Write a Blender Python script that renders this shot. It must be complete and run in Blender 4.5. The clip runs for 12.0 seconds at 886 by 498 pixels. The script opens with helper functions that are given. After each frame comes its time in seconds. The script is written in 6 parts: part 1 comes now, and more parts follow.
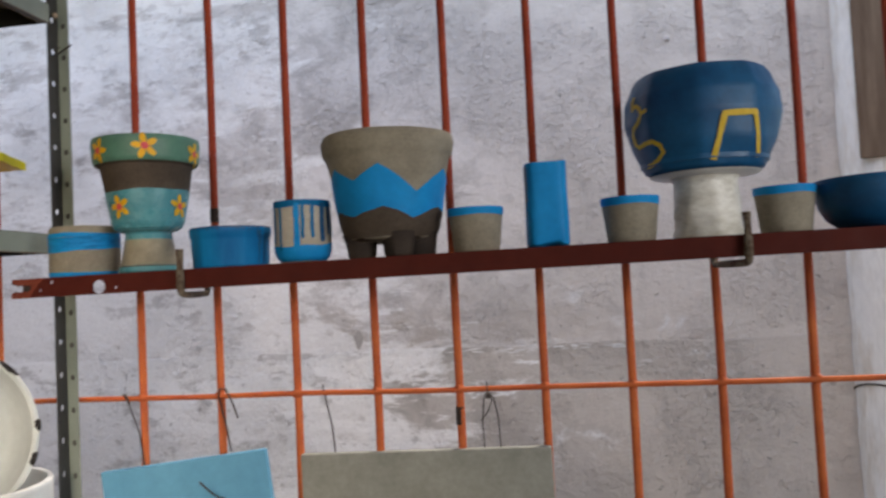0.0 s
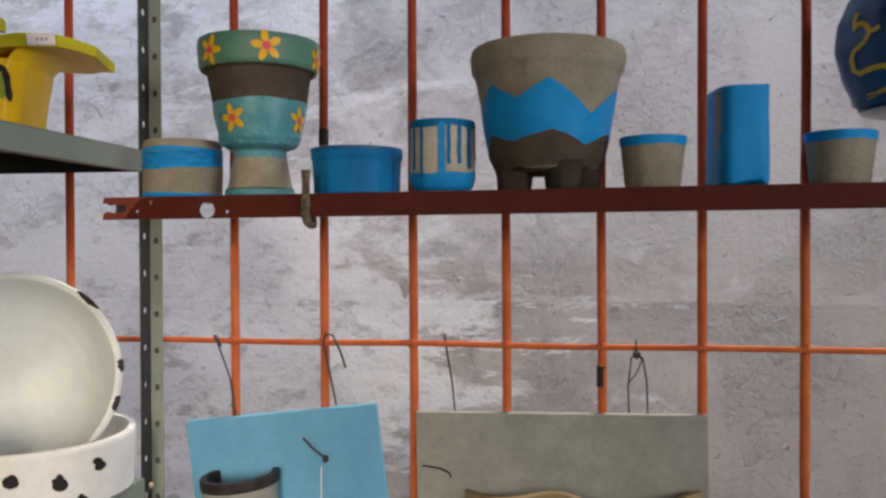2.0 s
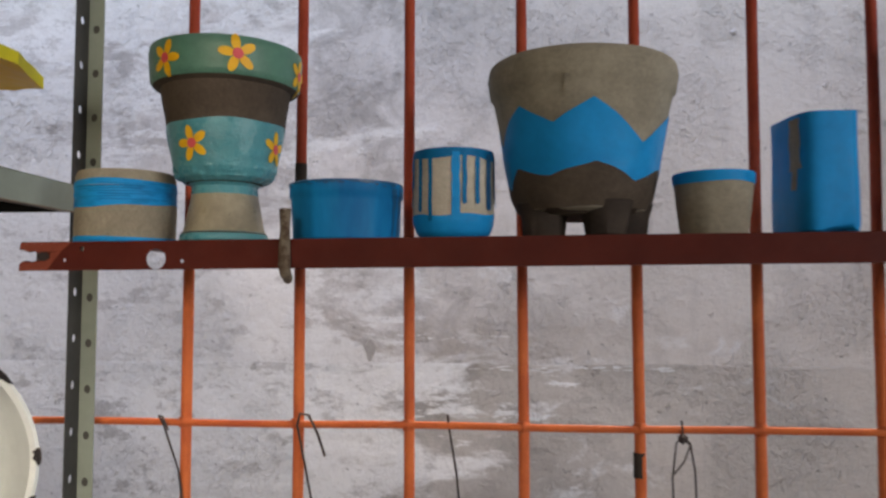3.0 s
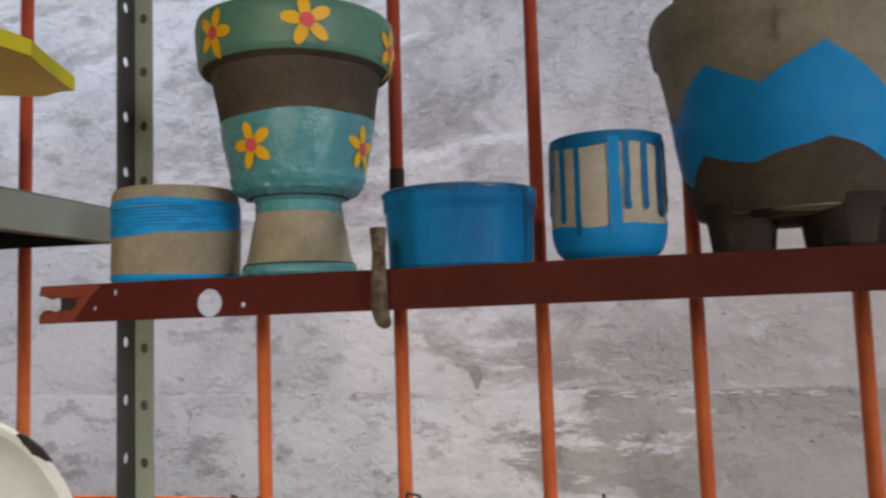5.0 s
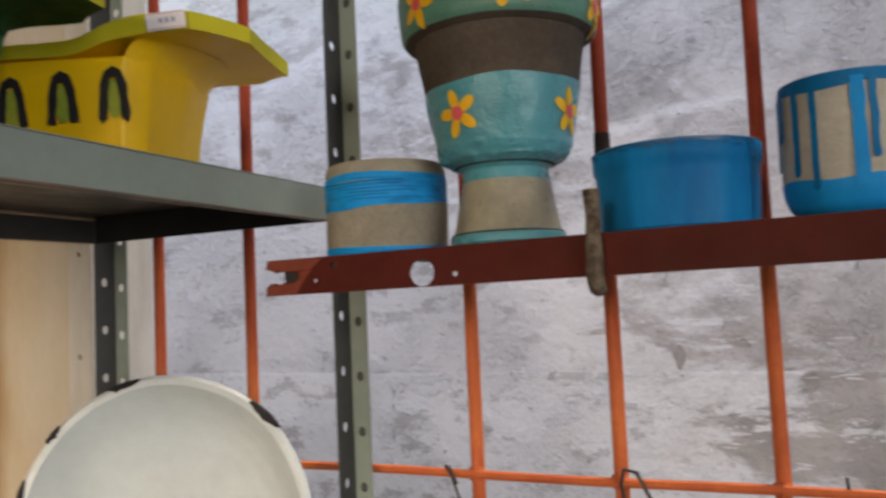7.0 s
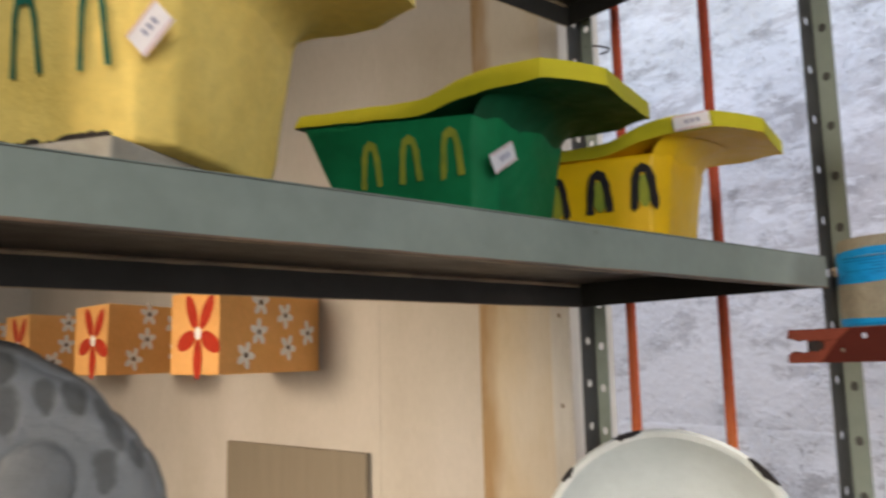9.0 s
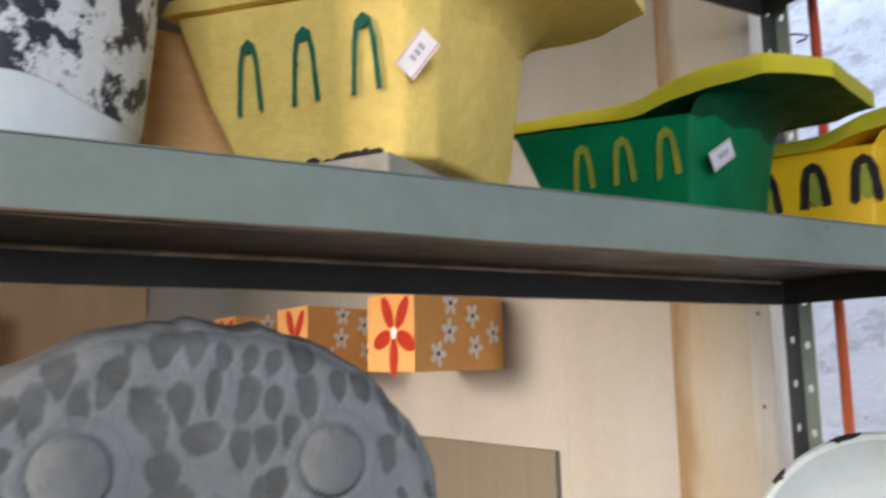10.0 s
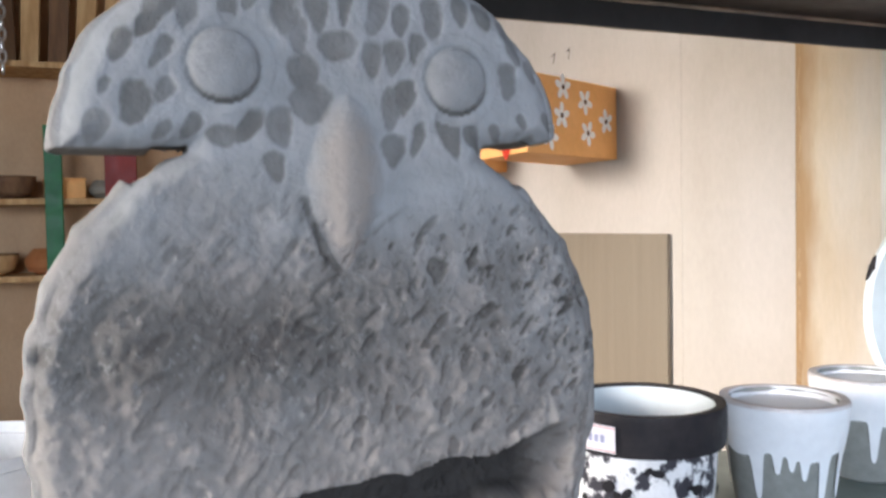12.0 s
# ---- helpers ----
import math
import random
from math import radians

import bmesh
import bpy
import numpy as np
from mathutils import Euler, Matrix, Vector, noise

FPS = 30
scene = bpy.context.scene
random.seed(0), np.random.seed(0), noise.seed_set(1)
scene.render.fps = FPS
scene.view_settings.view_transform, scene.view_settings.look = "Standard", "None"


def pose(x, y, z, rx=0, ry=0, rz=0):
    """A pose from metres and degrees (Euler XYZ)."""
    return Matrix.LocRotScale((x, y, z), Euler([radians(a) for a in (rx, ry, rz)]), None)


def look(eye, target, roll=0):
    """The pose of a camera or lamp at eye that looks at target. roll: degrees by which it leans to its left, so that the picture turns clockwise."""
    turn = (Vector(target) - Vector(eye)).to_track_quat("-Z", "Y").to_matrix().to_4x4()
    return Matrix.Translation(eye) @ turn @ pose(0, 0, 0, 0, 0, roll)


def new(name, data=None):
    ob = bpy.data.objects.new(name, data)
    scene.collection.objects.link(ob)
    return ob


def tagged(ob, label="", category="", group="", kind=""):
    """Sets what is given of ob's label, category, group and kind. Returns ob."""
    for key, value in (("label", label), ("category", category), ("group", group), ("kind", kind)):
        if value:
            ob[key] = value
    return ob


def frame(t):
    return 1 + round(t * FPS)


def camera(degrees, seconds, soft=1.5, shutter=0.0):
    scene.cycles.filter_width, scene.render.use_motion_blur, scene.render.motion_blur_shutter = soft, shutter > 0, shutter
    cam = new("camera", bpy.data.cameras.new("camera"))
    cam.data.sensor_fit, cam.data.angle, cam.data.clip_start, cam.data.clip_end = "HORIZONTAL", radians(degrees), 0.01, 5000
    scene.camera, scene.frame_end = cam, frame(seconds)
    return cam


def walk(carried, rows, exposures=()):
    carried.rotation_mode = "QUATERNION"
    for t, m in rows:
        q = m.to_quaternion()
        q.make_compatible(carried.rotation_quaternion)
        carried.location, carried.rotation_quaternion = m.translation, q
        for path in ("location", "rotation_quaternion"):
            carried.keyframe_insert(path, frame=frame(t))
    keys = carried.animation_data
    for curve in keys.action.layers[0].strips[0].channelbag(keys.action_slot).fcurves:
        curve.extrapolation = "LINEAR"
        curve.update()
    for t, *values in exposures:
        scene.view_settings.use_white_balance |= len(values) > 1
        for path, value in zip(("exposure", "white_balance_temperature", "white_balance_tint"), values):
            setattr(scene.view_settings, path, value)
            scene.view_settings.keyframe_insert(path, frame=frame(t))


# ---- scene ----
cam = camera(57.9, 12.0, soft=2.5, shutter=0.5)
PATH = [
    (0, (0.041, 0.018, 1.495), (-0.262, 1.993, 1.583), -2.8),
    (0.5, (0.003, 0.027, 1.489), (-0.355, 1.993, 1.563), -0.5),
    (1, (-0.055, 0.061, 1.497), (-0.338, 2.039, 1.587), -0.4),
    (1.5, (-0.173, 0.112, 1.503), (-0.36, 2.102, 1.585), -2.7),
    (2, (-0.235, 0.172, 1.475), (-0.532, 2.15, 1.451), -0.2),
    (2.5, (-0.294, 0.284, 1.476), (-0.464, 2.276, 1.531), 0.3),
    (4.5, (-0.414, 0.624, 1.494), (-0.676, 2.6, 1.663), -2.7),
    (5, (-0.417, 0.656, 1.506), (-0.822, 2.609, 1.661), -1.8),
    (5.5, (-0.417, 0.672, 1.506), (-0.943, 2.593, 1.681), -2.0),
    (6, (-0.418, 0.684, 1.501), (-1.04, 2.579, 1.657), -2.5),
    (6.5, (-0.426, 0.684, 1.492), (-1.144, 2.546, 1.62), -2.6),
    (8.5, (-0.499, 0.535, 1.513), (-1.864, 1.976, 1.754), -1.7),
    (9, (-0.511, 0.485, 1.519), (-2.027, 1.761, 1.789), -1.3),
    (9.5, (-0.524, 0.44, 1.524), (-2.145, 1.576, 1.813), -1.0),
    (10, (-0.52, 0.417, 1.516), (-2.253, 1.377, 1.796), -1.0),
    (10.5, (-0.516, 0.413, 1.483), (-2.327, 1.239, 1.683), -0.9),
    (11, (-0.508, 0.415, 1.431), (-2.361, 1.165, 1.492), -1.2),
    (11.5, (-0.511, 0.407, 1.394), (-2.385, 1.105, 1.384), -1.4),
    (12, (-0.508, 0.402, 1.366), (-2.373, 1.119, 1.298), -1.0),
]
walk(cam, [(t, look(eye, target, roll)) for t, eye, target, roll in PATH], [(0.0, 0.93, 7150, 12), (5.5, 0.92, 7300, 12), (6.5, 0.92, 7250, 12), (8.5, 0.99, 7200, 12), (9.5, 1.36, 6700, 10), (10.0, 1.42, 6250, 10), (10.5, 1.62, 5800, 9), (11.0, 1.72, 5650, 10), (12.0, 1.88, 5750, 11)])

# ---------------------------------------------------------------- light
world = bpy.data.worlds.new("sky")
scene.world = world
world.use_nodes = True
wn = world.node_tree.nodes
sky = wn.new("ShaderNodeTexSky")
sky.sky_type = "NISHITA"
sky.sun_disc = False
sky.sun_elevation = radians(58)
sky.sun_rotation = radians(200)
wn["Background"].inputs["Strength"].default_value = 0.15
world.node_tree.links.new(sky.outputs[0], wn["Background"].inputs[0])

sun_data = bpy.data.lights.new("sun", "SUN")
sun_data.energy, sun_data.angle, sun_data.color = 2.2, radians(12), (1.0, 0.93, 0.84)
sun = new("sun", sun_data)
sun.matrix_world = look((1.5, 4.0, 6.0), (0.2, 1.9, 0.0))


def opening_light(name, width, height, energy, color, place, target, spread):
    data = bpy.data.lights.new(name, "AREA")
    data.shape, data.size, data.size_y, data.energy, data.color = "RECTANGLE", width, height, energy, color
    data.spread = radians(spread)
    ob = new(name, data)
    ob.matrix_world = look(place, target)
    return ob


# unseen openings, assumed from how things are lit; lamps stand in for daylight
opening_light("east_opening_daylight", 1.7, 1.3, 27, (0.90, 0.94, 1.0), (2.36, -0.9, 1.85), (-0.8, 0.6, 1.4), 170)
# spread narrowed so that the upper white wall stays dim
opening_light("south_opening_daylight", 1.5, 1.3, 10.5, (1.0, 0.85, 0.69), (-0.95, -3.05, 1.85), (-1.78, 1.2, 0.62), 45)

# ---------------------------------------------------------------- materials


def mat(name, a, b=None, rough=0.6, metal=0.0, big=5.0, fine=90.0, bump=0.25, depth=0.002, spots=None, spot_scale=30.0, spot_cut=0.62, stretch=(1, 1, 1), lo=0.35, hi=0.65, grain=0.25):
    m = bpy.data.materials.new(name)
    m.use_nodes = True
    n, l = m.node_tree.nodes, m.node_tree.links
    bsdf = n["Principled BSDF"]
    bsdf.inputs["Roughness"].default_value = rough
    bsdf.inputs["Metallic"].default_value = metal
    bsdf.inputs["Specular IOR Level"].default_value = 0.12 if rough > 0.5 else 0.4
    tc = n.new("ShaderNodeTexCoord")
    mp = n.new("ShaderNodeMapping")
    mp.inputs["Scale"].default_value = stretch
    l.new(tc.outputs["Object"], mp.inputs[0])

    def noise_at(scale, detail=6.0, roughness=0.6):
        t = n.new("ShaderNodeTexNoise")
        t.inputs["Scale"].default_value = scale
        t.inputs["Detail"].default_value = detail
        t.inputs["Roughness"].default_value = roughness
        l.new(mp.outputs[0], t.inputs["Vector"])
        return t.outputs["Fac"]

    def ranged(value, frm, to, c0=0.0, c1=1.0):
        r = n.new("ShaderNodeMapRange")
        for i, v in zip((1, 2, 3, 4), (frm, to, c0, c1)):
            r.inputs[i].default_value = v
        l.new(value, r.inputs[0])
        return r.outputs[0]

    def mixed(fac, c, d, kind="MIX"):
        x = n.new("ShaderNodeMix")
        x.data_type, x.blend_type = "RGBA", kind
        if isinstance(fac, float):
            x.inputs[0].default_value = fac
        else:
            l.new(fac, x.inputs[0])
        for slot, v in ((6, c), (7, d)):
            if isinstance(v, tuple):
                x.inputs[slot].default_value = (*v, 1)
            else:
                l.new(v, x.inputs[slot])
        return x.outputs[2]

    b = b or tuple(v * 0.8 for v in a)
    color = mixed(ranged(noise_at(big), lo, hi), a, b)
    fine_noise = noise_at(fine, 4.0, 0.7)
    color = mixed(grain, color, mixed(ranged(fine_noise, 0.3, 0.7), (0.55, 0.55, 0.55), (1.35, 1.35, 1.35)), "MULTIPLY")
    if spots:
        color = mixed(ranged(noise_at(spot_scale, 5.0, 0.65), spot_cut, spot_cut + 0.05), color, spots)
    l.new(color, bsdf.inputs["Base Color"])
    l.new(ranged(noise_at(big * 3), 0.3, 0.7, max(rough - 0.12, 0.05), min(rough + 0.12, 1.0)), bsdf.inputs["Roughness"])
    bp = n.new("ShaderNodeBump")
    bp.inputs["Strength"].default_value = bump
    bp.inputs["Distance"].default_value = depth
    l.new(fine_noise, bp.inputs["Height"])
    l.new(bp.outputs[0], bsdf.inputs["Normal"])
    return m


def render_coat(name, pale, mid, dark, lime, finish, lime_line, seed, bias):
    """Cement render: cloudy tone, drip streaks, pitted relief, and lime bloom along a line at the height lime_line."""
    m = bpy.data.materials.new(name)
    m.use_nodes = True
    n, l = m.node_tree.nodes, m.node_tree.links
    bsdf = n["Principled BSDF"]
    bsdf.inputs["Roughness"].default_value = 0.85
    bsdf.inputs["Specular IOR Level"].default_value = 0.25
    tc = n.new("ShaderNodeTexCoord")

    def noise_at(scale, detail=6.0, rough=0.6, stretch=(1, 1, 1), twist=0.0):
        mp = n.new("ShaderNodeMapping")
        mp.inputs["Scale"].default_value = stretch
        mp.inputs["Location"].default_value = (seed, seed * 2, seed * 0.7)
        l.new(tc.outputs["Object"], mp.inputs[0])
        t = n.new("ShaderNodeTexNoise")
        t.inputs["Scale"].default_value, t.inputs["Detail"].default_value, t.inputs["Roughness"].default_value = scale, detail, rough
        t.inputs["Distortion"].default_value = twist
        l.new(mp.outputs[0], t.inputs["Vector"])
        return t.outputs["Fac"]

    def ranged(value, lo, hi, c0=0.0, c1=1.0):
        r = n.new("ShaderNodeMapRange")
        for k, v in zip((1, 2, 3, 4), (lo, hi, c0, c1)):
            r.inputs[k].default_value = v
        l.new(value, r.inputs[0])
        return r.outputs[0]

    def math2(op, x, y):
        q = n.new("ShaderNodeMath")
        q.operation = op
        for k, v in ((0, x), (1, y)):
            if isinstance(v, float):
                q.inputs[k].default_value = v
            else:
                l.new(v, q.inputs[k])
        return q.outputs[0]

    def mixed(fac, c, d):
        x = n.new("ShaderNodeMix")
        x.data_type = "RGBA"
        l.new(fac, x.inputs[0])
        for slot, v in ((6, c), (7, d)):
            if isinstance(v, tuple):
                x.inputs[slot].default_value = (*v, 1)
            else:
                l.new(v, x.inputs[slot])
        return x.outputs[2]

    sep = n.new("ShaderNodeSeparateXYZ")
    l.new(tc.outputs["Object"], sep.inputs[0])
    across, height = sep.outputs[0], sep.outputs[2]
    sound = ranged(across, -0.75, 0.55)                 # browner and smoother towards the wall's end, lightened for daylight it lacks
    worn = math2("SUBTRACT", 1.0, math2("MULTIPLY", sound, 0.85))
    # cloudy ground tone, with trowel sweeps
    color = mixed(ranged(noise_at(1.3, 6, 0.6), 0.38, 0.62), pale, mid)
    sweep = noise_at(4.2, 7, 0.62, (0.9, 1, 1.1), 1.6)
    color = mixed(math2("MULTIPLY", math2("MULTIPLY", ranged(sweep, 0.49, 0.63), 0.50), worn), color, dark)
    color = mixed(math2("MULTIPLY", sound, 0.75), color, finish)
    streak = noise_at(5.0, 5, 0.6, (2.2, 1, 0.22))
    color = mixed(math2("MULTIPLY", math2("MULTIPLY", ranged(streak, 0.54, 0.70), 0.22), sound), color, dark)
    # damp, browner smears in the band over the seam
    damp = ranged(math2("ABSOLUTE", math2("SUBTRACT", height, 1.295), 0.0), 0.05, 0.16, 1.0, 0.0)
    color = mixed(math2("MULTIPLY", math2("MULTIPLY", damp, ranged(noise_at(5.5, 8, 0.66, (0.7, 1, 1.2), 1.2), 0.40, 0.58)), math2("MULTIPLY", worn, 0.75)), color, tuple(v * w for v, w in zip(dark, (1.35, 1.28, 1.18))))
    # lime bloom: broad below the line, thin above it, brushed sideways, hard ragged edges
    reach = ranged(math2("ABSOLUTE", math2("SUBTRACT", height, lime_line), 0.0), 0.0, 0.75, 0.10, -0.05)
    # more lime to the left also stands in for brighter daylight there
    lean = math2("ADD", ranged(across, 0.30, -1.2, bias - 0.20, bias + 0.0), ranged(across, -0.8, -2.2, 0.0, 0.12))
    cloud = math2("ADD", noise_at(3.6, 10, 0.66, (0.62, 1, 1.35), 0.5), math2("ADD", reach, lean))
    color = mixed(math2("MULTIPLY", ranged(cloud, 0.455, 0.545), 0.85), color, lime)
    brushed = math2("ADD", noise_at(9.0, 9, 0.72, (0.38, 1, 1.9)), math2("ADD", reach, lean))
    color = mixed(math2("MULTIPLY", ranged(brushed, 0.555, 0.590), 0.9), color, lime)
    scrape = math2("MULTIPLY", ranged(noise_at(7.5, 9, 0.74, (0.7, 1, 1.3)), 0.54, 0.60), math2("MULTIPLY", worn, 0.52))
    color = mixed(scrape, color, tuple(0.5 * (p + q) for p, q in zip(mid, dark)))
    fine = noise_at(70, 3, 0.7)
    pit = ranged(noise_at(30, 2, 0.5), 0.70, 0.735)
    color = mixed(math2("MULTIPLY", ranged(fine, 0.56, 0.72), 0.26), color, dark)
    color = mixed(math2("MULTIPLY", pit, 0.40), color, dark)
    l.new(color, bsdf.inputs["Base Color"])
    # relief: gentle lumps, and crusts of plaster thrown on in patches
    lump = noise_at(9, 8, 0.66)
    patch = ranged(noise_at(2.6, 4), 0.40, 0.58)
    crust = math2("MULTIPLY", ranged(noise_at(24, 5, 0.62, (1, 1, 1), 0.8), 0.545, 0.60), patch)
    crumbs = math2("MULTIPLY", noise_at(48, 5, 0.7), math2("ADD", math2("MULTIPLY", patch, 0.8), 0.12))
    high = math2("SUBTRACT", math2("ADD", math2("MULTIPLY", lump, 0.8), math2("ADD", math2("MULTIPLY", crust, 0.30), crumbs)), math2("MULTIPLY", pit, 0.30))
    bp = n.new("ShaderNodeBump")
    bp.inputs["Strength"].default_value = 0.85
    bp.inputs["Distance"].default_value = 0.020
    l.new(high, bp.inputs["Height"])
    l.new(bp.outputs[0], bsdf.inputs["Normal"])
    return m


PLASTER = render_coat("plaster", (0.70, 0.67, 0.67), (0.58, 0.55, 0.545), (0.33, 0.31, 0.305), (0.88, 0.87, 0.88), (0.80, 0.73, 0.67), 1.20, 0.0, -0.015)
SPLASH = render_coat("splash_band", (0.50, 0.47, 0.45), (0.41, 0.385, 0.365), (0.25, 0.23, 0.22), (0.92, 0.915, 0.925), (0.72, 0.65, 0.59), 1.08, 4.3, 0.0)
LIMEWHITE = mat("lime_bloom", (0.86, 0.855, 0.86), (0.72, 0.71, 0.71), 0.85, big=30, grain=0.25)
DAMP = mat("damp_render", (0.47, 0.445, 0.435), (0.37, 0.345, 0.335), 0.85, big=24, grain=0.3)
WHITEWALL = mat("limewash", (0.49, 0.45, 0.405), (0.40, 0.36, 0.305), 0.85, big=1.5, fine=60, bump=0.2, depth=0.003, stretch=(1.5, 1.5, 0.7), grain=0.10)
CREAM = mat("stained_cream", (0.515, 0.47, 0.40), (0.465, 0.375, 0.255), 0.8, big=2.2, fine=60, stretch=(2.2, 2.2, 0.6), lo=0.42, hi=0.66, grain=0.10)
nodes, links = CREAM.node_tree.nodes, CREAM.node_tree.links
tc, sep, wave = nodes.new("ShaderNodeTexCoord"), nodes.new("ShaderNodeSeparateXYZ"), nodes.new("ShaderNodeTexNoise")
stretch = nodes.new("ShaderNodeMapping")
stretch.inputs["Scale"].default_value = (4, 4, 1)
wave.inputs["Scale"].default_value, wave.inputs["Detail"].default_value = 7, 6
links.new(tc.outputs["Object"], sep.inputs[0])
links.new(tc.outputs["Object"], stretch.inputs[0])
links.new(stretch.outputs[0], wave.inputs["Vector"])
soak = nodes.new("ShaderNodeMath")
soak.operation = "MULTIPLY_ADD"
links.new(wave.outputs["Fac"], soak.inputs[0])
soak.inputs[1].default_value = 0.07
links.new(sep.outputs[0], soak.inputs[2])
soak_range = nodes.new("ShaderNodeMapRange")
soak_range.inputs[1].default_value, soak_range.inputs[2].default_value, soak_range.inputs[3].default_value, soak_range.inputs[4].default_value = -0.136, -0.095, 0.9, 0.0
links.new(soak.outputs[0], soak_range.inputs[0])
mx = nodes.new("ShaderNodeMix")
mx.data_type = "RGBA"
mx.inputs[7].default_value = (0.30, 0.185, 0.085, 1)
links.new(soak_range.outputs[0], mx.inputs[0])
base_in = nodes["Principled BSDF"].inputs["Base Color"]
links.new(base_in.links[0].from_socket, mx.inputs[6])
links.new(mx.outputs[2], base_in)
STAIN = mat("damp_stain", (0.27, 0.175, 0.09), (0.40, 0.28, 0.16), 0.85, big=30, grain=0.3)
WHITE = mat("white_gloss", (0.79, 0.81, 0.81), (0.71, 0.72, 0.715), 0.35, big=6, fine=60, bump=0.1, grain=0.12)
PARTITION = mat("warm_peach_paint", (0.56, 0.385, 0.235), (0.45, 0.29, 0.165), 0.8, big=1.6, fine=60, stretch=(1, 2, 1), grain=0.15)
# unseen room surfaces, kept dark to cut bounce light and deepen shadows
ROOMWALL = mat("room_paint", (0.38, 0.35, 0.315), (0.30, 0.275, 0.245), 0.85, big=1)
CEIL = mat("ceiling_board", (0.26, 0.22, 0.18), (0.20, 0.165, 0.135), 0.9, big=1)
FLOOR = mat("floor_concrete", (0.17, 0.155, 0.14), (0.12, 0.11, 0.10), 0.8, big=2)
GROUND = mat("alley_concrete", (0.36, 0.35, 0.33), (0.26, 0.25, 0.24), 0.9, big=2)
BARS = mat("orange_bar_paint", (0.60, 0.155, 0.05), (0.42, 0.09, 0.035), 0.55, big=9, fine=150, bump=0.3, spots=(0.05, 0.03, 0.03), spot_scale=22, spot_cut=0.72)
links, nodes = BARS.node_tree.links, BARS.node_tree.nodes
# the upper half's shade is put into the paint, redder, its edge uneven
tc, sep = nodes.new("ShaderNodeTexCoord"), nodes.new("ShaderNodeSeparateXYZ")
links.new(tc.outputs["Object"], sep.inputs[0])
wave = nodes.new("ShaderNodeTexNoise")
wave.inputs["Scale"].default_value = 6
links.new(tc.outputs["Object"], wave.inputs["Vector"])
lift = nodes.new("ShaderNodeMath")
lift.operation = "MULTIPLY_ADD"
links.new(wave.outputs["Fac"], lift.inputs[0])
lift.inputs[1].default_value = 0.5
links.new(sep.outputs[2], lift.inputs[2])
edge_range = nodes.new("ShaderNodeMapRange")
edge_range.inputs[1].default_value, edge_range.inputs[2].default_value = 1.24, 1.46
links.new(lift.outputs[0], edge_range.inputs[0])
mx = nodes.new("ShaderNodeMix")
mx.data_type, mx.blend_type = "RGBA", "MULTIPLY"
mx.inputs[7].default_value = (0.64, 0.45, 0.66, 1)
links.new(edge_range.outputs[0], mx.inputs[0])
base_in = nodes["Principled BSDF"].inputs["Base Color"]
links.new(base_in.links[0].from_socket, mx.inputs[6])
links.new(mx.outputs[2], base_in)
REDIRON = mat("red_primer", (0.082, 0.0125, 0.008), (0.062, 0.0095, 0.0065), 0.6, big=14, fine=140, bump=0.12, grain=0.12)
REDFADE = mat("faded_primer", (0.21, 0.050, 0.030), (0.15, 0.034, 0.021), 0.6, big=20)
RUST = mat("rusty_rod", (0.20, 0.165, 0.125), (0.085, 0.055, 0.04), 0.7, metal=0.3, big=70, fine=260, bump=0.9, depth=0.003, lo=0.42, hi=0.58, grain=0.4)
WIRE = mat("iron_wire", (0.09, 0.075, 0.07), (0.05, 0.04, 0.04), 0.6, metal=0.4, big=60)
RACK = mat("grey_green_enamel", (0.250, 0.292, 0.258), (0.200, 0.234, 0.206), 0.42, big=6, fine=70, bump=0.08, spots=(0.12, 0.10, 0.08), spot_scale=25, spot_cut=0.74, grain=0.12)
# two darker copies of the rack paint, for faces turned from the light
RACKSHADE = mat("shaded_grey_enamel", (0.060, 0.058, 0.056), (0.042, 0.040, 0.038), 0.5, big=8, grain=0.12)
LIPSHADE = mat("shaded_lip_enamel", (0.026, 0.026, 0.024), (0.018, 0.017, 0.016), 0.6, big=8, grain=0.12)
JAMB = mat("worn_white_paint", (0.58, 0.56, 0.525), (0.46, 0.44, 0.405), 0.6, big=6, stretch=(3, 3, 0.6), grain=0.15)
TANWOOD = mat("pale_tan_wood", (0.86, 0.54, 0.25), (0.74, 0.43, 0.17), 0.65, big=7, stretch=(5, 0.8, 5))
# brown of the shelf undersides, darkened for the shade beneath them
UNDER = mat("shaded_underside_brown", (0.056, 0.040, 0.029), (0.036, 0.028, 0.023), 0.5, big=4, stretch=(1.3, 0.8, 1), grain=0.15)
HEMDARK = mat("browned_edge", (0.20, 0.125, 0.08), (0.11, 0.08, 0.06), 0.5, big=14, lo=0.4, hi=0.6)
HEM = mat("worn_edge", (0.44, 0.33, 0.22), (0.25, 0.19, 0.14), 0.5, big=14, lo=0.4, hi=0.6)
CEMENT = mat("cement", (0.31, 0.278, 0.22), (0.215, 0.19, 0.15), 0.85, big=14, fine=170, bump=0.35, grain=0.35)
CEMENTPALE = mat("pale_cement", (0.48, 0.445, 0.385), (0.36, 0.325, 0.265), 0.7, big=16, fine=120, bump=0.4, depth=0.003, grain=0.3)
BROWN = mat("brown_clay", (0.095, 0.074, 0.058), (0.062, 0.048, 0.038), 0.85, big=12, fine=170, bump=0.35, grain=0.35)
DARKCLAY = mat("dark_cement", (0.055, 0.043, 0.036), (0.026, 0.021, 0.019), 0.8, big=12, fine=140, bump=0.4)
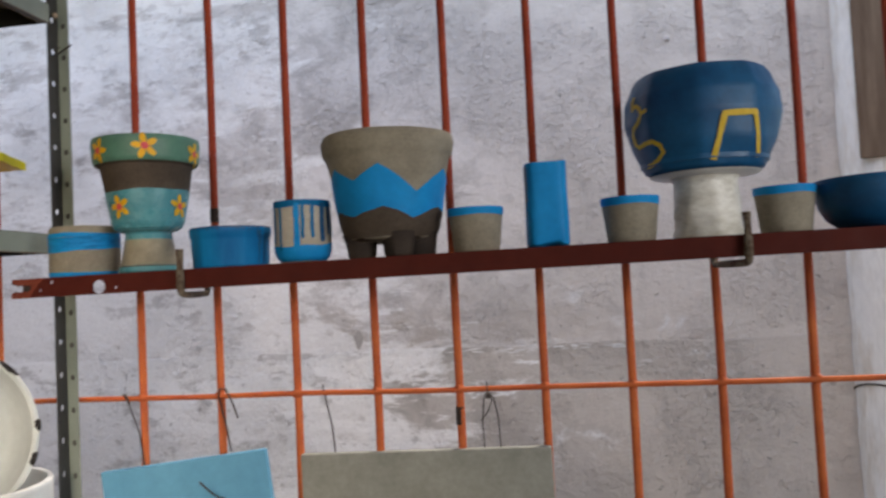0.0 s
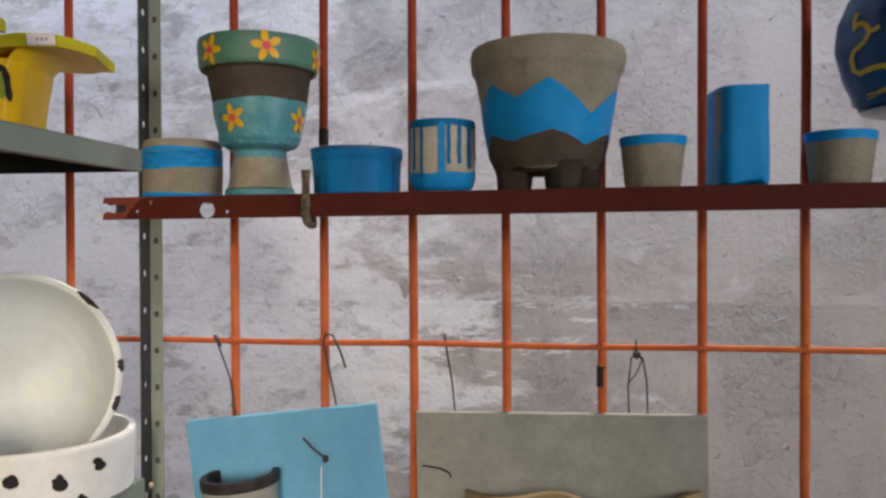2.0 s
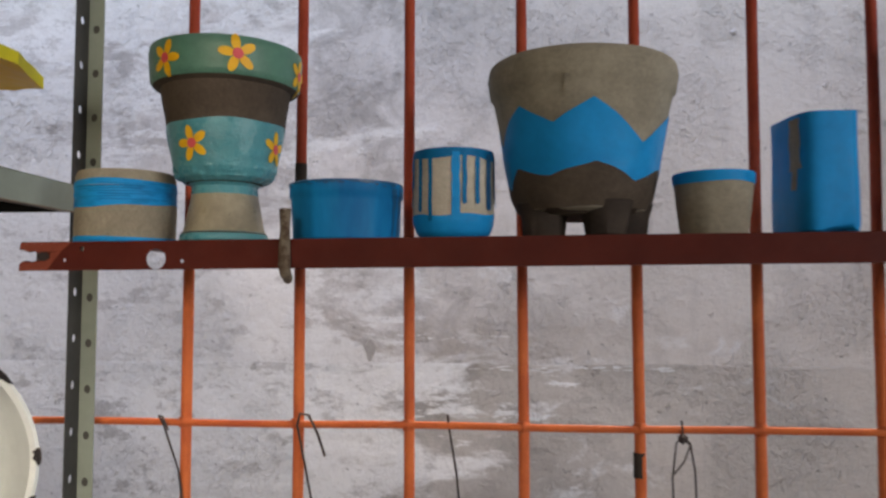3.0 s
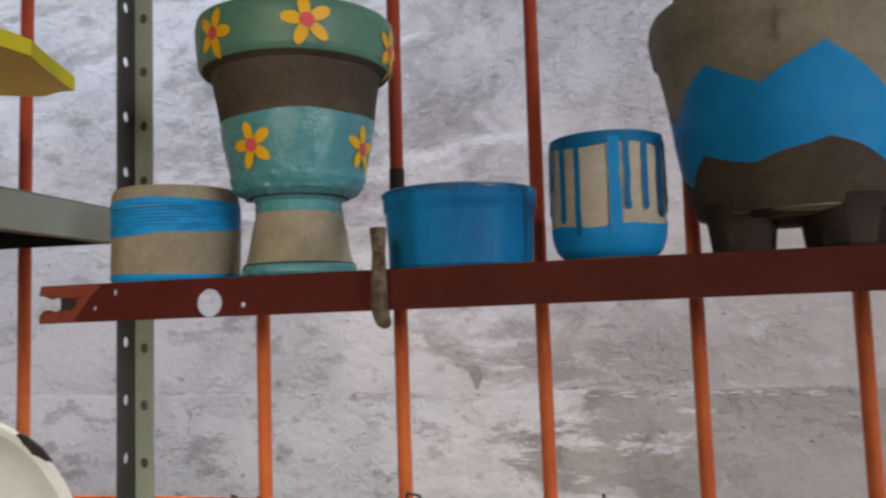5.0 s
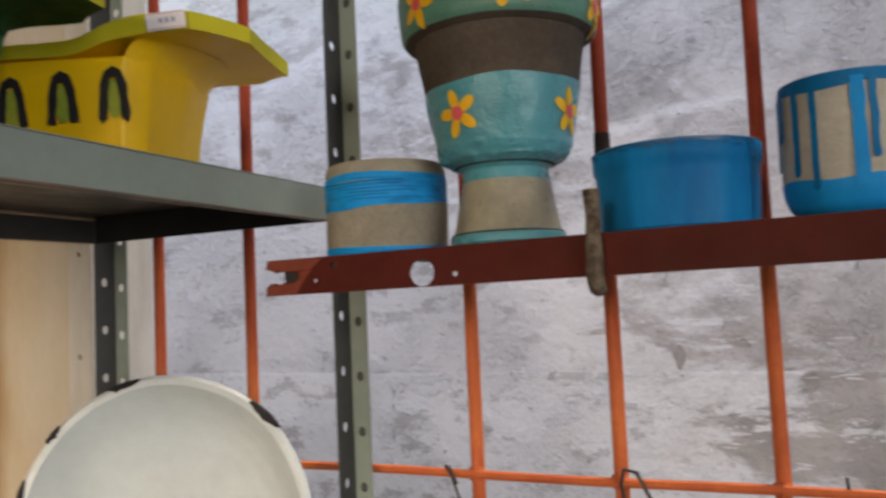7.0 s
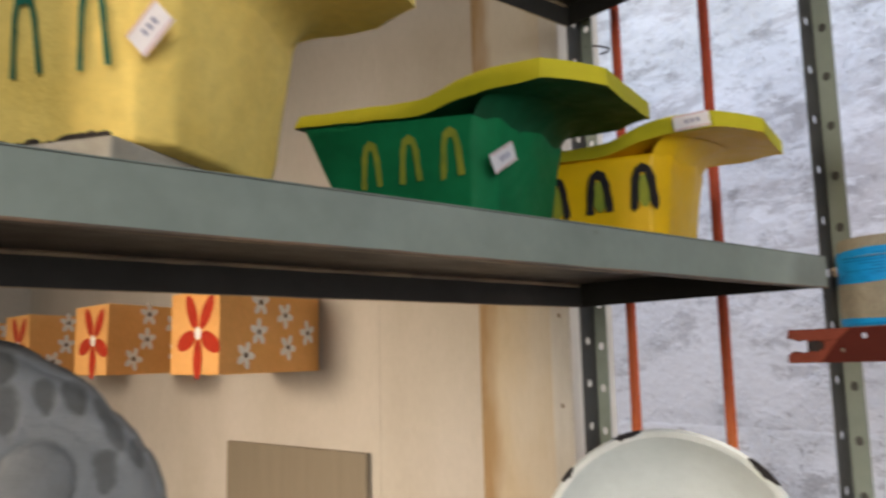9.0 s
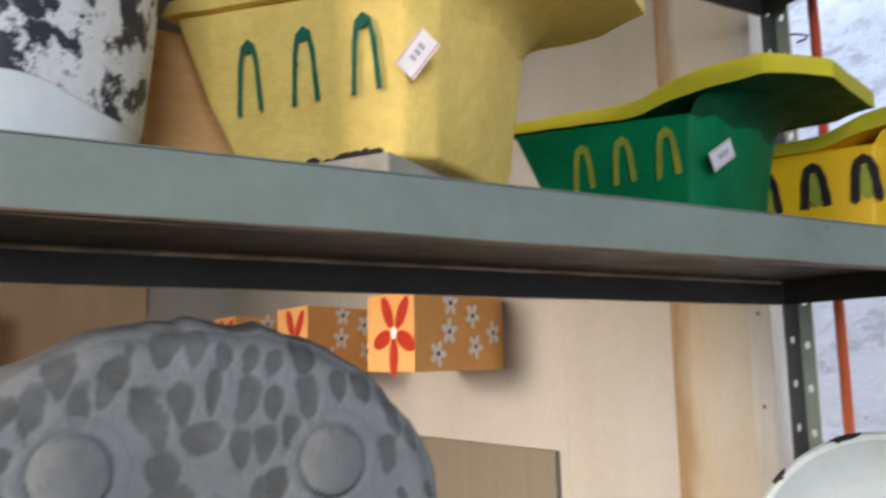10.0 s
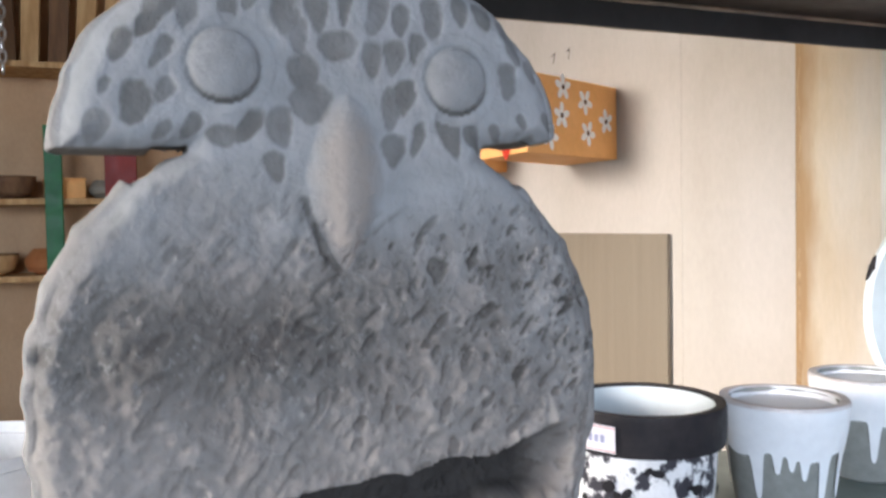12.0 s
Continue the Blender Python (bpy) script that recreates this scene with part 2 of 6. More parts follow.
AZURE = mat("azure_paint", (0.0, 0.265, 0.63), (0.0, 0.215, 0.53), 0.52, big=18, fine=110, bump=0.12, grain=0.12)
AZUREDARK = mat("deep_azure_paint", (0.0, 0.16, 0.37), (0.0, 0.10, 0.26), 0.56, big=16, fine=110, bump=0.12, grain=0.15)
BRUSHED = mat("brushed_blue_paint", (0.0, 0.26, 0.62), (0.0, 0.075, 0.24), 0.51, big=11, fine=110, bump=0.15, grain=0.12, stretch=(1, 1, 3.5), lo=0.48, hi=0.68)
DISHBLUE = mat("glossy_blue_paint", (0.0, 0.25, 0.57), (0.0, 0.11, 0.30), 0.51, big=9, fine=110, bump=0.1, grain=0.12, stretch=(1, 1, 0.25))
NAVY = mat("navy_paint", (0.005, 0.105, 0.245), (0.002, 0.044, 0.132), 0.47, big=8, fine=120, bump=0.2, grain=0.2)
TEAL = mat("teal_paint", (0.080, 0.30, 0.36), (0.062, 0.235, 0.28), 0.30, big=16, fine=62, bump=0.5, depth=0.004, grain=0.2)
SAGE = mat("sage_green_paint", (0.085, 0.215, 0.16), (0.068, 0.17, 0.13), 0.42, big=16, fine=62, bump=0.45, depth=0.003, grain=0.2)
YELLOW = mat("yellow_petal", (0.80, 0.47, 0.015), (0.72, 0.38, 0.01), 0.5, big=60, grain=0.1)
ROSE = mat("rose_dot", (0.70, 0.10, 0.13), (0.6, 0.07, 0.09), 0.5, big=60, grain=0.1)
PEDESTAL = mat("chipped_white_paint", (0.82, 0.80, 0.75), (0.56, 0.53, 0.46), 0.4, big=16, fine=60, bump=0.6, depth=0.004, grain=0.2, lo=0.42, hi=0.62, stretch=(1, 1, 1.8), spots=(0.26, 0.24, 0.20), spot_scale=26, spot_cut=0.66)
GLAZED = mat("sealed_cement", (0.33, 0.295, 0.22), (0.23, 0.205, 0.155), 0.36, big=18, spots=(0.03, 0.028, 0.025), spot_scale=95, spot_cut=0.66, lo=0.4, hi=0.6)
OCHRE = mat("ochre_line", (0.74, 0.52, 0.09), (0.62, 0.42, 0.05), 0.6, big=60)
SKYBLUE = mat("sky_blue_slab", (0.135, 0.375, 0.565), (0.11, 0.32, 0.50), 0.6, big=8, fine=80, bump=0.15, grain=0.12)
GREYSLAB = mat("grey_slab", (0.30, 0.305, 0.28), (0.235, 0.24, 0.22), 0.8, big=9, fine=90, bump=0.3)
TANBOARD = mat("tan_board", (0.215, 0.18, 0.132), (0.197, 0.163, 0.12), 0.7, big=5, stretch=(9, 9, 0.5), grain=0.12)
PALEYELLOW = mat("pale_yellow_paint", (0.90, 0.67, 0.20), (0.82, 0.58, 0.15), 0.55, big=12, fine=80, bump=0.5, depth=0.004, grain=0.18)
BRIGHTYELLOW = mat("bright_yellow_paint", (0.82, 0.50, 0.007), (0.75, 0.44, 0.005), 0.5, big=10, fine=80, bump=0.25, grain=0.12)
OLIVE = mat("faded_olive_line", (0.34, 0.35, 0.045), (0.20, 0.27, 0.04), 0.55, big=40, grain=0.2)
LIME = mat("lime_paint", (0.53, 0.475, 0.03), (0.45, 0.40, 0.02), 0.55, big=10, fine=80, bump=0.3, grain=0.15)
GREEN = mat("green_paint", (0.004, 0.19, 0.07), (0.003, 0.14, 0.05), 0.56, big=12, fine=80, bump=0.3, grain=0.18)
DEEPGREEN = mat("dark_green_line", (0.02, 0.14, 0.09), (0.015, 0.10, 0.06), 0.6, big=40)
# darker copy of the green, with the canopy underside's shade in its colour
SHADEGREEN = mat("shaded_green_paint", (0.006, 0.085, 0.038), (0.004, 0.055, 0.022), 0.55, big=14, fine=80, bump=0.3)
GLAZE = mat("thick_white_glaze", (0.85, 0.86, 0.87), (0.78, 0.79, 0.80), 0.45, big=12, grain=0.08)
ENAMEL = mat("white_enamel", (0.68, 0.73, 0.735), (0.58, 0.625, 0.625), 0.4, big=5, fine=50, bump=0.1, grain=0.1)
BLACK = mat("black_paint", (0.02, 0.018, 0.02), (0.035, 0.03, 0.03), 0.55, big=30)
PAPER = mat("paper_tag", (0.80, 0.78, 0.80), (0.74, 0.71, 0.74), 0.7, big=40, grain=0.05)
TAGRIM = mat("tag_rim", (0.72, 0.42, 0.40), rough=0.7)
INK = mat("faded_ink", (0.42, 0.42, 0.55), rough=0.8)
ORANGE = mat("orange_box_paint", (0.84, 0.45, 0.17), (0.78, 0.39, 0.125), 0.6, big=8, grain=0.12)
REDPETAL = mat("red_petal", (0.55, 0.05, 0.025), (0.45, 0.04, 0.02), 0.55, big=40)
WHITEPETAL = mat("white_petal", (0.90, 0.86, 0.81), (0.84, 0.79, 0.73), 0.6, big=40, grain=0.1)
REDPOST = mat("red_post_paint", (0.22, 0.017, 0.009), (0.16, 0.012, 0.007), 0.5, big=10)
GREENPOST = mat("green_post_paint", (0.014, 0.13, 0.035), (0.010, 0.09, 0.025), 0.5, big=10)
WOOD = mat("pine_wood", (0.56, 0.36, 0.17), (0.36, 0.20, 0.08), 0.65, big=6, stretch=(6, 6, 0.7))
DARKWOOD = mat("dark_wood", (0.20, 0.11, 0.055), (0.11, 0.06, 0.035), 0.65, big=6, stretch=(6, 6, 0.7))
PEELING = mat("peeling_white_paint", (0.90, 0.88, 0.85), (0.72, 0.66, 0.58), 0.5, big=7, fine=40, bump=0.6, depth=0.006, stretch=(2, 2, 0.5), grain=0.2, lo=0.48, hi=0.66)
OLDWOOD = mat("weathered_wood", (0.24, 0.17, 0.12), (0.14, 0.095, 0.066), 0.75, big=5, stretch=(5, 5, 0.5))
CLAY = mat("terracotta", (0.42, 0.17, 0.06), (0.30, 0.11, 0.04), 0.7, big=12)
SPECKLED = mat("black_white_smears", (0.78, 0.77, 0.76), (0.70, 0.69, 0.68), 0.5, big=10, spots=(0.035, 0.032, 0.04), spot_scale=38, spot_cut=0.495)
CHROME = mat("steel_chain", (0.6, 0.58, 0.55), rough=0.35, metal=0.9)

# ---------------------------------------------------------------- mesh helpers


def part(name, bm, material, parent=None, label="", smooth=False, bevel=0.0):
    me = bpy.data.meshes.new(name)
    if bevel:
        bmesh.ops.bevel(bm, geom=list(bm.edges), offset=bevel, segments=2, affect="EDGES", profile=0.6)
    bmesh.ops.recalc_face_normals(bm, faces=bm.faces)
    bm.to_mesh(me)
    bm.free()
    if smooth:
        me.shade_smooth()
        me.set_sharp_from_angle(angle=radians(38))
    for m in material if isinstance(material, (list, tuple)) else [material]:
        me.materials.append(m)
    ob = new(name, me)
    if parent:
        ob.parent = parent
    if label:
        ob["label"] = label
    return ob


def thing(name, place, label, category, group="", turn=0.0, kind=""):
    ob = new(name)
    ob.empty_display_size = 0.05
    ob.matrix_world = place if isinstance(place, Matrix) else pose(*place, 0, 0, turn)
    return tagged(ob, label, category, group, kind)


def box(bm, x0, x1, y0, y1, z0, z1):
    vs = [bm.verts.new((x, y, z)) for x in (x0, x1) for y in (y0, y1) for z in (z0, z1)]
    for f in ((0, 1, 3, 2), (4, 6, 7, 5), (0, 4, 5, 1), (2, 3, 7, 6), (0, 2, 6, 4), (1, 5, 7, 3)):
        bm.faces.new([vs[i] for i in f])
    return bm


def boxed(*args):
    return box(bmesh.new(), *args)


def tube(points, radius, sides=10, wob=0.0):
    """A bent rod along points."""
    bm = bmesh.new()
    pts = [Vector(p) for p in points]
    rings = []
    side = None
    for i, p in enumerate(pts):
        d = (pts[min(i + 1, len(pts) - 1)] - pts[max(i - 1, 0)]).normalized()
        if side is None:
            side = d.orthogonal().normalized()
        side = (side - d * side.dot(d)).normalized()
        up = d.cross(side)
        r = radius * (1 + wob * noise.noise(p * 60))
        rings.append([bm.verts.new(p + (side * math.cos(a) + up * math.sin(a)) * r) for a in [2 * math.pi * k / sides for k in range(sides)]])
    for a, b in zip(rings, rings[1:]):
        for k in range(sides):
            bm.faces.new((a[k], a[(k + 1) % sides], b[(k + 1) % sides], b[k]))
    bm.faces.new(rings[0][::-1])
    bm.faces.new(rings[-1])
    return bm


def revolve(path, n=64, wob=0.001, seed=0.0, squash=1.0, facet=0):
    """A body turned from a path of (radius, height); a path may begin and end on the axis."""
    bm = bmesh.new()
    rings = []
    for r, z in path:
        if r < 1e-5:
            rings.append([bm.verts.new((0, 0, z))])
            continue
        ring = []
        for k in range(n):
            a = 2 * math.pi * k / n
            q = r + wob * noise.noise(Vector((math.cos(a) * 2.5 + seed, math.sin(a) * 2.5, z * 28)))
            if facet:
                s = math.pi / facet
                b = (a + s) % (2 * s) - s
                q *= 1 + 0.55 * (math.cos(s) / math.cos(b) - 1) + 0.02
            ring.append(bm.verts.new((q * math.cos(a), q * math.sin(a) * squash, z)))
        rings.append(ring)
    for a, b in zip(rings, rings[1:]):
        for k in range(n):
            j = (k + 1) % n
            if len(a) == 1:
                bm.faces.new((a[0], b[j], b[k]))
            elif len(b) == 1:
                bm.faces.new((a[k], a[j], b[0]))
            else:
                bm.faces.new((a[k], a[j], b[j], b[k]))
    return bm


def dense(path, step=0.006):
    out = [path[0]]
    for (r0, z0), (r1, z1) in zip(path, path[1:]):
        k = max(1, int(math.hypot(r1 - r0, z1 - z0) / step))
        out += [(r0 + (r1 - r0) * i / k, z0 + (z1 - z0) * i / k) for i in range(1, k + 1)]
    return out


def shell(outer, wall=0.008, floor=0.012):
    """An open vessel from its outer profile, bottom to top, with a rounded lip and an inside."""
    r, z = outer[-1]
    inner = [(max(q - wall, 0.004), y) for q, y in outer if y > floor and y < z - 0.003]
    lip = [(r - wall * 0.15, z + wall * 0.25), (r - wall * 0.85, z + wall * 0.25)]
    return [(0.0, outer[0][1])] + dense(outer) + lip + dense([(r - wall, z)] + inner[::-1] + [(max(inner[0][0] if inner else r - wall, 0.004), floor)]) + [(0.0, floor)]


def radius_at(outer, z):
    zs = [p[1] for p in outer]
    return float(np.interp(z, zs, [p[0] for p in outer]))


def on_pot(outer, t0, lift=0.0009):
    """Maps (a metres round, z) to the skin of a pot, with a = 0 at the angle t0."""
    def place(a, z, extra=0.0):
        r = radius_at(outer, z) + lift + extra
        t = t0 + a / max(radius_at(outer, z), 0.01)
        return Vector((r * math.cos(t), r * math.sin(t), z))
    return place


def on_plane(origin, right, up, lift=0.0009):
    o, r, u = Vector(origin), Vector(right).normalized(), Vector(up).normalized()
    n = r.cross(u)
    return lambda a, b, extra=0.0: o + r * a + u * b + n * (lift + extra)


def coat(outer, low, high, n=120, rows=6, lift=0.0008, wob=0.001, seed=0.0, squash=1.0):
    """A coat of paint round a pot, between the heights low(angle) and high(angle)."""
    bm = bmesh.new()
    cols = []
    for k in range(n):
        a = 2 * math.pi * k / n
        lo, hi = low(a), high(a)
        col = []
        for i in range(rows + 1):
            z = lo + (hi - lo) * i / rows
            q = radius_at(outer, z) + lift + wob * noise.noise(Vector((math.cos(a) * 2.5 + seed, math.sin(a) * 2.5, z * 28)))
            col.append(bm.verts.new((q * math.cos(a), q * math.sin(a) * squash, z)))
        cols.append(col)
    for k in range(n):
        a, b = cols[k], cols[(k + 1) % n]
        for i in range(rows):
            bm.faces.new((a[i], b[i], b[i + 1], a[i + 1]))
    return bm


def blob(bm, place, a, b, ra, rb, turn=0.0, n=12, power=1.0, extra=0.0):
    """An ellipse of paint at (a, b) of a mapped skin."""
    ca, sa = math.cos(turn), math.sin(turn)
    def at(u, v):
        return place(a + u * ca - v * sa, b + u * sa + v * ca, extra)
    mid = bm.verts.new(at(0, 0))
    rings = []
    for f in (0.5, 1.0):
        rings.append([bm.verts.new(at(ra * f * math.cos(2 * math.pi * k / n), rb * f * math.sin(2 * math.pi * k / n))) for k in range(n)])
    for k in range(n):
        j = (k + 1) % n
        bm.faces.new((mid, rings[0][k], rings[0][j]))
        bm.faces.new((rings[0][k], rings[1][k], rings[1][j], rings[0][j]))


def ribbon(bm, place, pts, width, extra=0.0, step=0.004):
    """A brush stroke along (a, b) points of a mapped skin."""
    line = []
    for (a0, b0), (a1, b1) in zip(pts, pts[1:]):
        k = max(1, int(math.hypot(a1 - a0, b1 - b0) / step))
        line += [(a0 + (a1 - a0) * i / k, b0 + (b1 - b0) * i / k) for i in range(k)]
    line.append(pts[-1])
    prev = None
    for i, (a, b) in enumerate(line):
        a0, b0 = line[max(i - 1, 0)]
        a1, b1 = line[min(i + 1, len(line) - 1)]
        d = math.hypot(a1 - a0, b1 - b0) or 1.0
        na, nb = -(b1 - b0) / d, (a1 - a0) / d
        w = width * 0.5 * (1 + 0.25 * noise.noise(Vector((a * 90, b * 90, width * 500))))
        row = [bm.verts.new(place(a + na * w * s, b + nb * w * s, extra)) for s in (-1, 0, 1)]
        if prev:
            for j in (0, 1):
                bm.faces.new((prev[j], row[j], row[j + 1], prev[j + 1]))
        prev = row


def flower(parent, place, a, b, size, petal_mat, heart_mat, spin=0.0, petals=5, heart=0.28, fat=0.26):
    bm = bmesh.new()
    for k in range(petals):
        t = spin + 2 * math.pi * k / petals
        blob(bm, place, a + math.cos(t) * size * 0.56, b + math.sin(t) * size * 0.56, size * 0.44, size * fat, t, extra=0.00015 * k)
    f = part("flower", bm, petal_mat, parent)
    bm = bmesh.new()
    blob(bm, place, a, b, size * heart, size * heart, extra=0.0012)
    part("flower_heart", bm, heart_mat, f)
    return f


def price_tag(parent, place, a, b, w, h, turn):
    ca, sa = math.cos(turn), math.sin(turn)
    def quad(x0, x1, y0, y1, extra):
        bm = bmesh.new()
        vs = [bm.verts.new(place(a + x * ca - y * sa, b + x * sa + y * ca, extra)) for x, y in ((x0, y0), (x1, y0), (x1, y1), (x0, y1))]
        bm.faces.new(vs)
        return bm
    tag = part("price_tag", quad(-w / 2, w / 2, -h / 2, h / 2, 0.0012), PAPER, parent, "small white paper price tag")
    for i in range(3):
        x = (-0.18 + 0.16 * i) * w
        part("ink_bar", quad(x, x + 0.10 * w, -0.12 * h, 0.16 * h, 0.0018), INK, tag)
    for y in (-0.45, 0.40):
        part("tag_edge", quad(-w / 2, w / 2, y * h, (y + 0.06) * h, 0.0017), TAGRIM, tag)
    return tag


# ---------------------------------------------------------------- the room and the alley
def setting(name, bm, material, label, category="wall", **kw):
    return tagged(part(name, bm, material, **kw), label, category, "", "structure")


setting("floor", boxed(-6, 2.4, -3.2, 1.45, -0.12, 0.0), FLOOR, "worn grey concrete shop floor", "floor")
setting("ground", boxed(-8, 6, 1.62, 9, -0.14, -0.02), GROUND, "bare concrete ground of the alley outside", "ground")
setting("ceiling", boxed(-6, 2.4, -3.3, 1.7, 2.75, 2.9), CEIL, "dark board ceiling of the shop", "ceiling")

setting("wall_alley", boxed(-6.2, 1.235, 3.5565, 3.75, -0.02, 4.6), PLASTER, "rough grey cement-rendered wall with damp stains", "wall")
bm = bmesh.new()
cols = []
for k in range(361):
    x = -6.2 + 7.435 * k / 360
    top = 1.212 + 0.009 * noise.noise(Vector((x * 2.3, 0, 0))) + 0.0045 * noise.noise(Vector((x * 11, 3, 0))) + 0.003 * noise.noise(Vector((x * 34, 5, 0)))
    cols.append([bm.verts.new(c) for c in ((x, 3.5555, -0.02), (x, 3.5535, -0.02), (x, 3.5535, top - 0.010), (x, 3.5542, top - 0.004), (x, 3.5555, top))])
for c0, c1 in zip(cols, cols[1:]):
    for k in range(5):
        bm.faces.new((c0[k], c1[k], c1[(k + 1) % 5], c0[(k + 1) % 5]))
bm.faces.new(cols[0])
bm.faces.new(cols[-1][::-1])
setting("wall_alley_base", bm, SPLASH, "lower band of cement render with whitish lime stains", "wall", smooth=True)

# marks on the render: a dark keyhole-shaped stain, lime flecks along the seam, a few knobs of mortar
rng = random.Random(11)
face = on_plane((0, 3.5565, 0), (1, 0, 0), (0, 0, 1), 0.0006)
bm = bmesh.new()
for da, db, ra, rb, tilt in ((0.0, 0.022, 0.017, 0.030, 0.0), (-0.004, -0.012, 0.011, 0.026, 0.1), (0.012, 0.004, 0.008, 0.024, -0.2), (-0.018, 0.014, 0.006, 0.018, 0.3)):
    blob(bm, face, -0.907 + da, 1.255 + db, ra, rb, tilt, 16, extra=0.0002 * len(bm.verts) / 25)
part("damp_mark", bm, DAMP, bpy.data.objects["wall_alley"], "dark keyhole-shaped damp stain")
seam = on_plane((0, 3.5530, 0), (1, 0, 0), (0, 0, 1), 0.0006)
bm = bmesh.new()
for k in range(64):
    x = -1.75 + 2.0 * rng.random() ** 0.8
    blob(bm, seam, x, 1.196 + rng.gauss(0, 0.006), rng.uniform(0.006, 0.030), rng.uniform(0.0015, 0.0050), rng.uniform(-0.12, 0.12), 9, extra=0.00003 * k)
part("lime_fleck", bm, LIMEWHITE, bpy.data.objects["wall_alley_base"], "whitish lime flecks along the seam")
for x, z, r in ((0.521, 2.505, 0.014), (-0.33, 2.22, 0.009), (0.86, 2.29, 0.010), (-0.62, 1.93, 0.008), (0.12, 1.98, 0.008), (-1.35, 2.02, 0.009)):
    bm = bmesh.new()
    bmesh.ops.create_icosphere(bm, subdivisions=2, radius=r)
    for v in bm.verts:
        v.co *= 1 + 0.5 * noise.noise(v.co * 140 + Vector((x, 0, z)))
        v.co.y *= 0.6
    part("mortar_knob", bm, PLASTER, bpy.data.objects["wall_alley"], smooth=True).matrix_local = pose(x, 3.5563, z)

# north wall with the barred opening
bm = boxed(-1.39, 2.4, 1.46, 1.60, 0.0, 0.42)
setting("wall_north_sill", bm, ROOMWALL, "low painted wall under the barred opening", "wall")
setting("wall_north_lintel", boxed(-1.39, 2.4, 1.46, 1.60, 2.62, 2.75), ROOMWALL, "painted lintel over the barred opening", "wall")
setting("wall_north_pier", boxed(1.25, 2.4, 1.462, 1.598, 0.42, 2.62), ROOMWALL, "painted pier beside the barred opening", "wall")

NW = Matrix.Translation((-1.40, 1.50, 0)) @ Matrix.Rotation(math.atan(0.134), 4, "Z")
w = setting("wall_white", boxed(-4.6, -0.03, 0, 0.12, 0, 2.75), WHITEWALL, "whitewashed wall with warm light and faint streaks", "wall")
w.matrix_world = NW
w = setting("trim_pilaster", boxed(-0.185, -0.030, -0.007, 0.004, 0, 2.745), CREAM, "cream painted strip of the white wall with brown damp stains", "trim", bevel=0.003)
w.matrix_world = NW
strip = on_plane((0, -0.0071, 0), (1, 0, 0), (0, 0, 1), 0.0002)
for k, (z0, z1) in enumerate(((0.95, 1.31), (1.40, 1.66), (1.70, 2.05), (2.1, 2.6))):
    bm = bmesh.new()
    pts = [(-0.176 + 0.006 * noise.noise(Vector((z * 13, 2, 0))) + 0.004 * noise.noise(Vector((z * 60, 5, 0))), z) for z in [z0 + (z1 - z0) * q / 24 for q in range(25)]]
    ribbon(bm, strip, pts, 0.003 if k else 0.006)
    part("damp_streak", bm, STAIN, w, "brown damp streak")
w = setting("trim_jamb", boxed(-0.034, 0.008, -0.006, 0.13, 0, 2.745), JAMB, "white painted jamb with chipped dark spots", "trim", bevel=0.002)
w.matrix_world = NW
for z in (1.437, 1.585, 1.73, 1.26):
    bm = bmesh.new()
    blob(bm, on_plane((-0.012, -0.006, z), (1, 0, 0), (0, 0, 1), 0.0012), 0, 0, 0.0026, 0.0045, 0.3)
    part("paint_chip", bm, DARKWOOD, w)
w = setting("trim_seam", boxed(-0.50, -0.455, -0.0012, 0.004, 0, 2.745), WHITEWALL, "faint raised joint in the white wall", "trim", bevel=0.001)
w.matrix_world = NW

# partition with the shelves far behind, and the walls that close the room
setting("wall_partition", boxed(-3.74, -3.62, -3.2, 0.885, 0, 2.75), PARTITION, "peach painted partition behind the shelves, scuffed", "wall")
setting("wall_recess", boxed(-3.735, -3.66, 0.886, 1.6, 0, 2.75), WHITEWALL, "whitewashed back wall of the recess beside the partition", "wall")
setting("wall_west", boxed(-6.2, -6.0, -3.3, 1.6, 0, 2.75), ROOMWALL, "plain painted wall", "wall")
bm = bmesh.new()
box(bm, 2.4, 2.55, -3.3, -1.8, 0, 2.75)
box(bm, 2.4, 2.55, 0.0, 1.6, 0, 2.75)
box(bm, 2.4, 2.55, -1.8, 0.0, 0, 1.15)
box(bm, 2.4, 2.55, -1.8, 0.0, 2.55, 2.75)
setting("wall_east", bm, ROOMWALL, "painted wall with an unseen opening assumed for daylight", "wall")
bm = bmesh.new()
box(bm, -6, -1.75, -3.35, -3.2, 0, 2.75)
box(bm, -0.15, 2.4, -3.35, -3.2, 0, 2.75)
box(bm, -1.75, -0.15, -3.35, -3.2, 2.52, 2.75)
setting("wall_south", bm, ROOMWALL, "painted wall with an unseen opening assumed for warm daylight", "wall")

# white pillar and brown board at the end of the alley wall
t = thing("alley_pillar", (1.30, 3.50, -0.02), "white painted pillar at the end of the cement wall", "pillar")
part("shaft", revolve(dense([(0.0, 0), (0.125, 0), (0.125, 2.3), (0.118, 4.6), (0.0, 4.6)], 0.05), 40, 0.007), PEELING, t, smooth=True)
part("wire_tie", tube([(0.128 * math.cos(a), 0.128 * math.sin(a), 1.02 + 0.02 * math.sin(2 * a)) for a in [math.pi * 2 * k / 40 for k in range(41)]], 0.004, 6), WIRE, t)
t = thing("brown_board", (1.54, 3.36, -0.02), "weathered brown wooden board leaning by the pillar", "board")
part("plank", boxed(-0.33, 0.4, 0, 0.03, 1.93, 4.2), OLDWOOD, t, bevel=0.004)
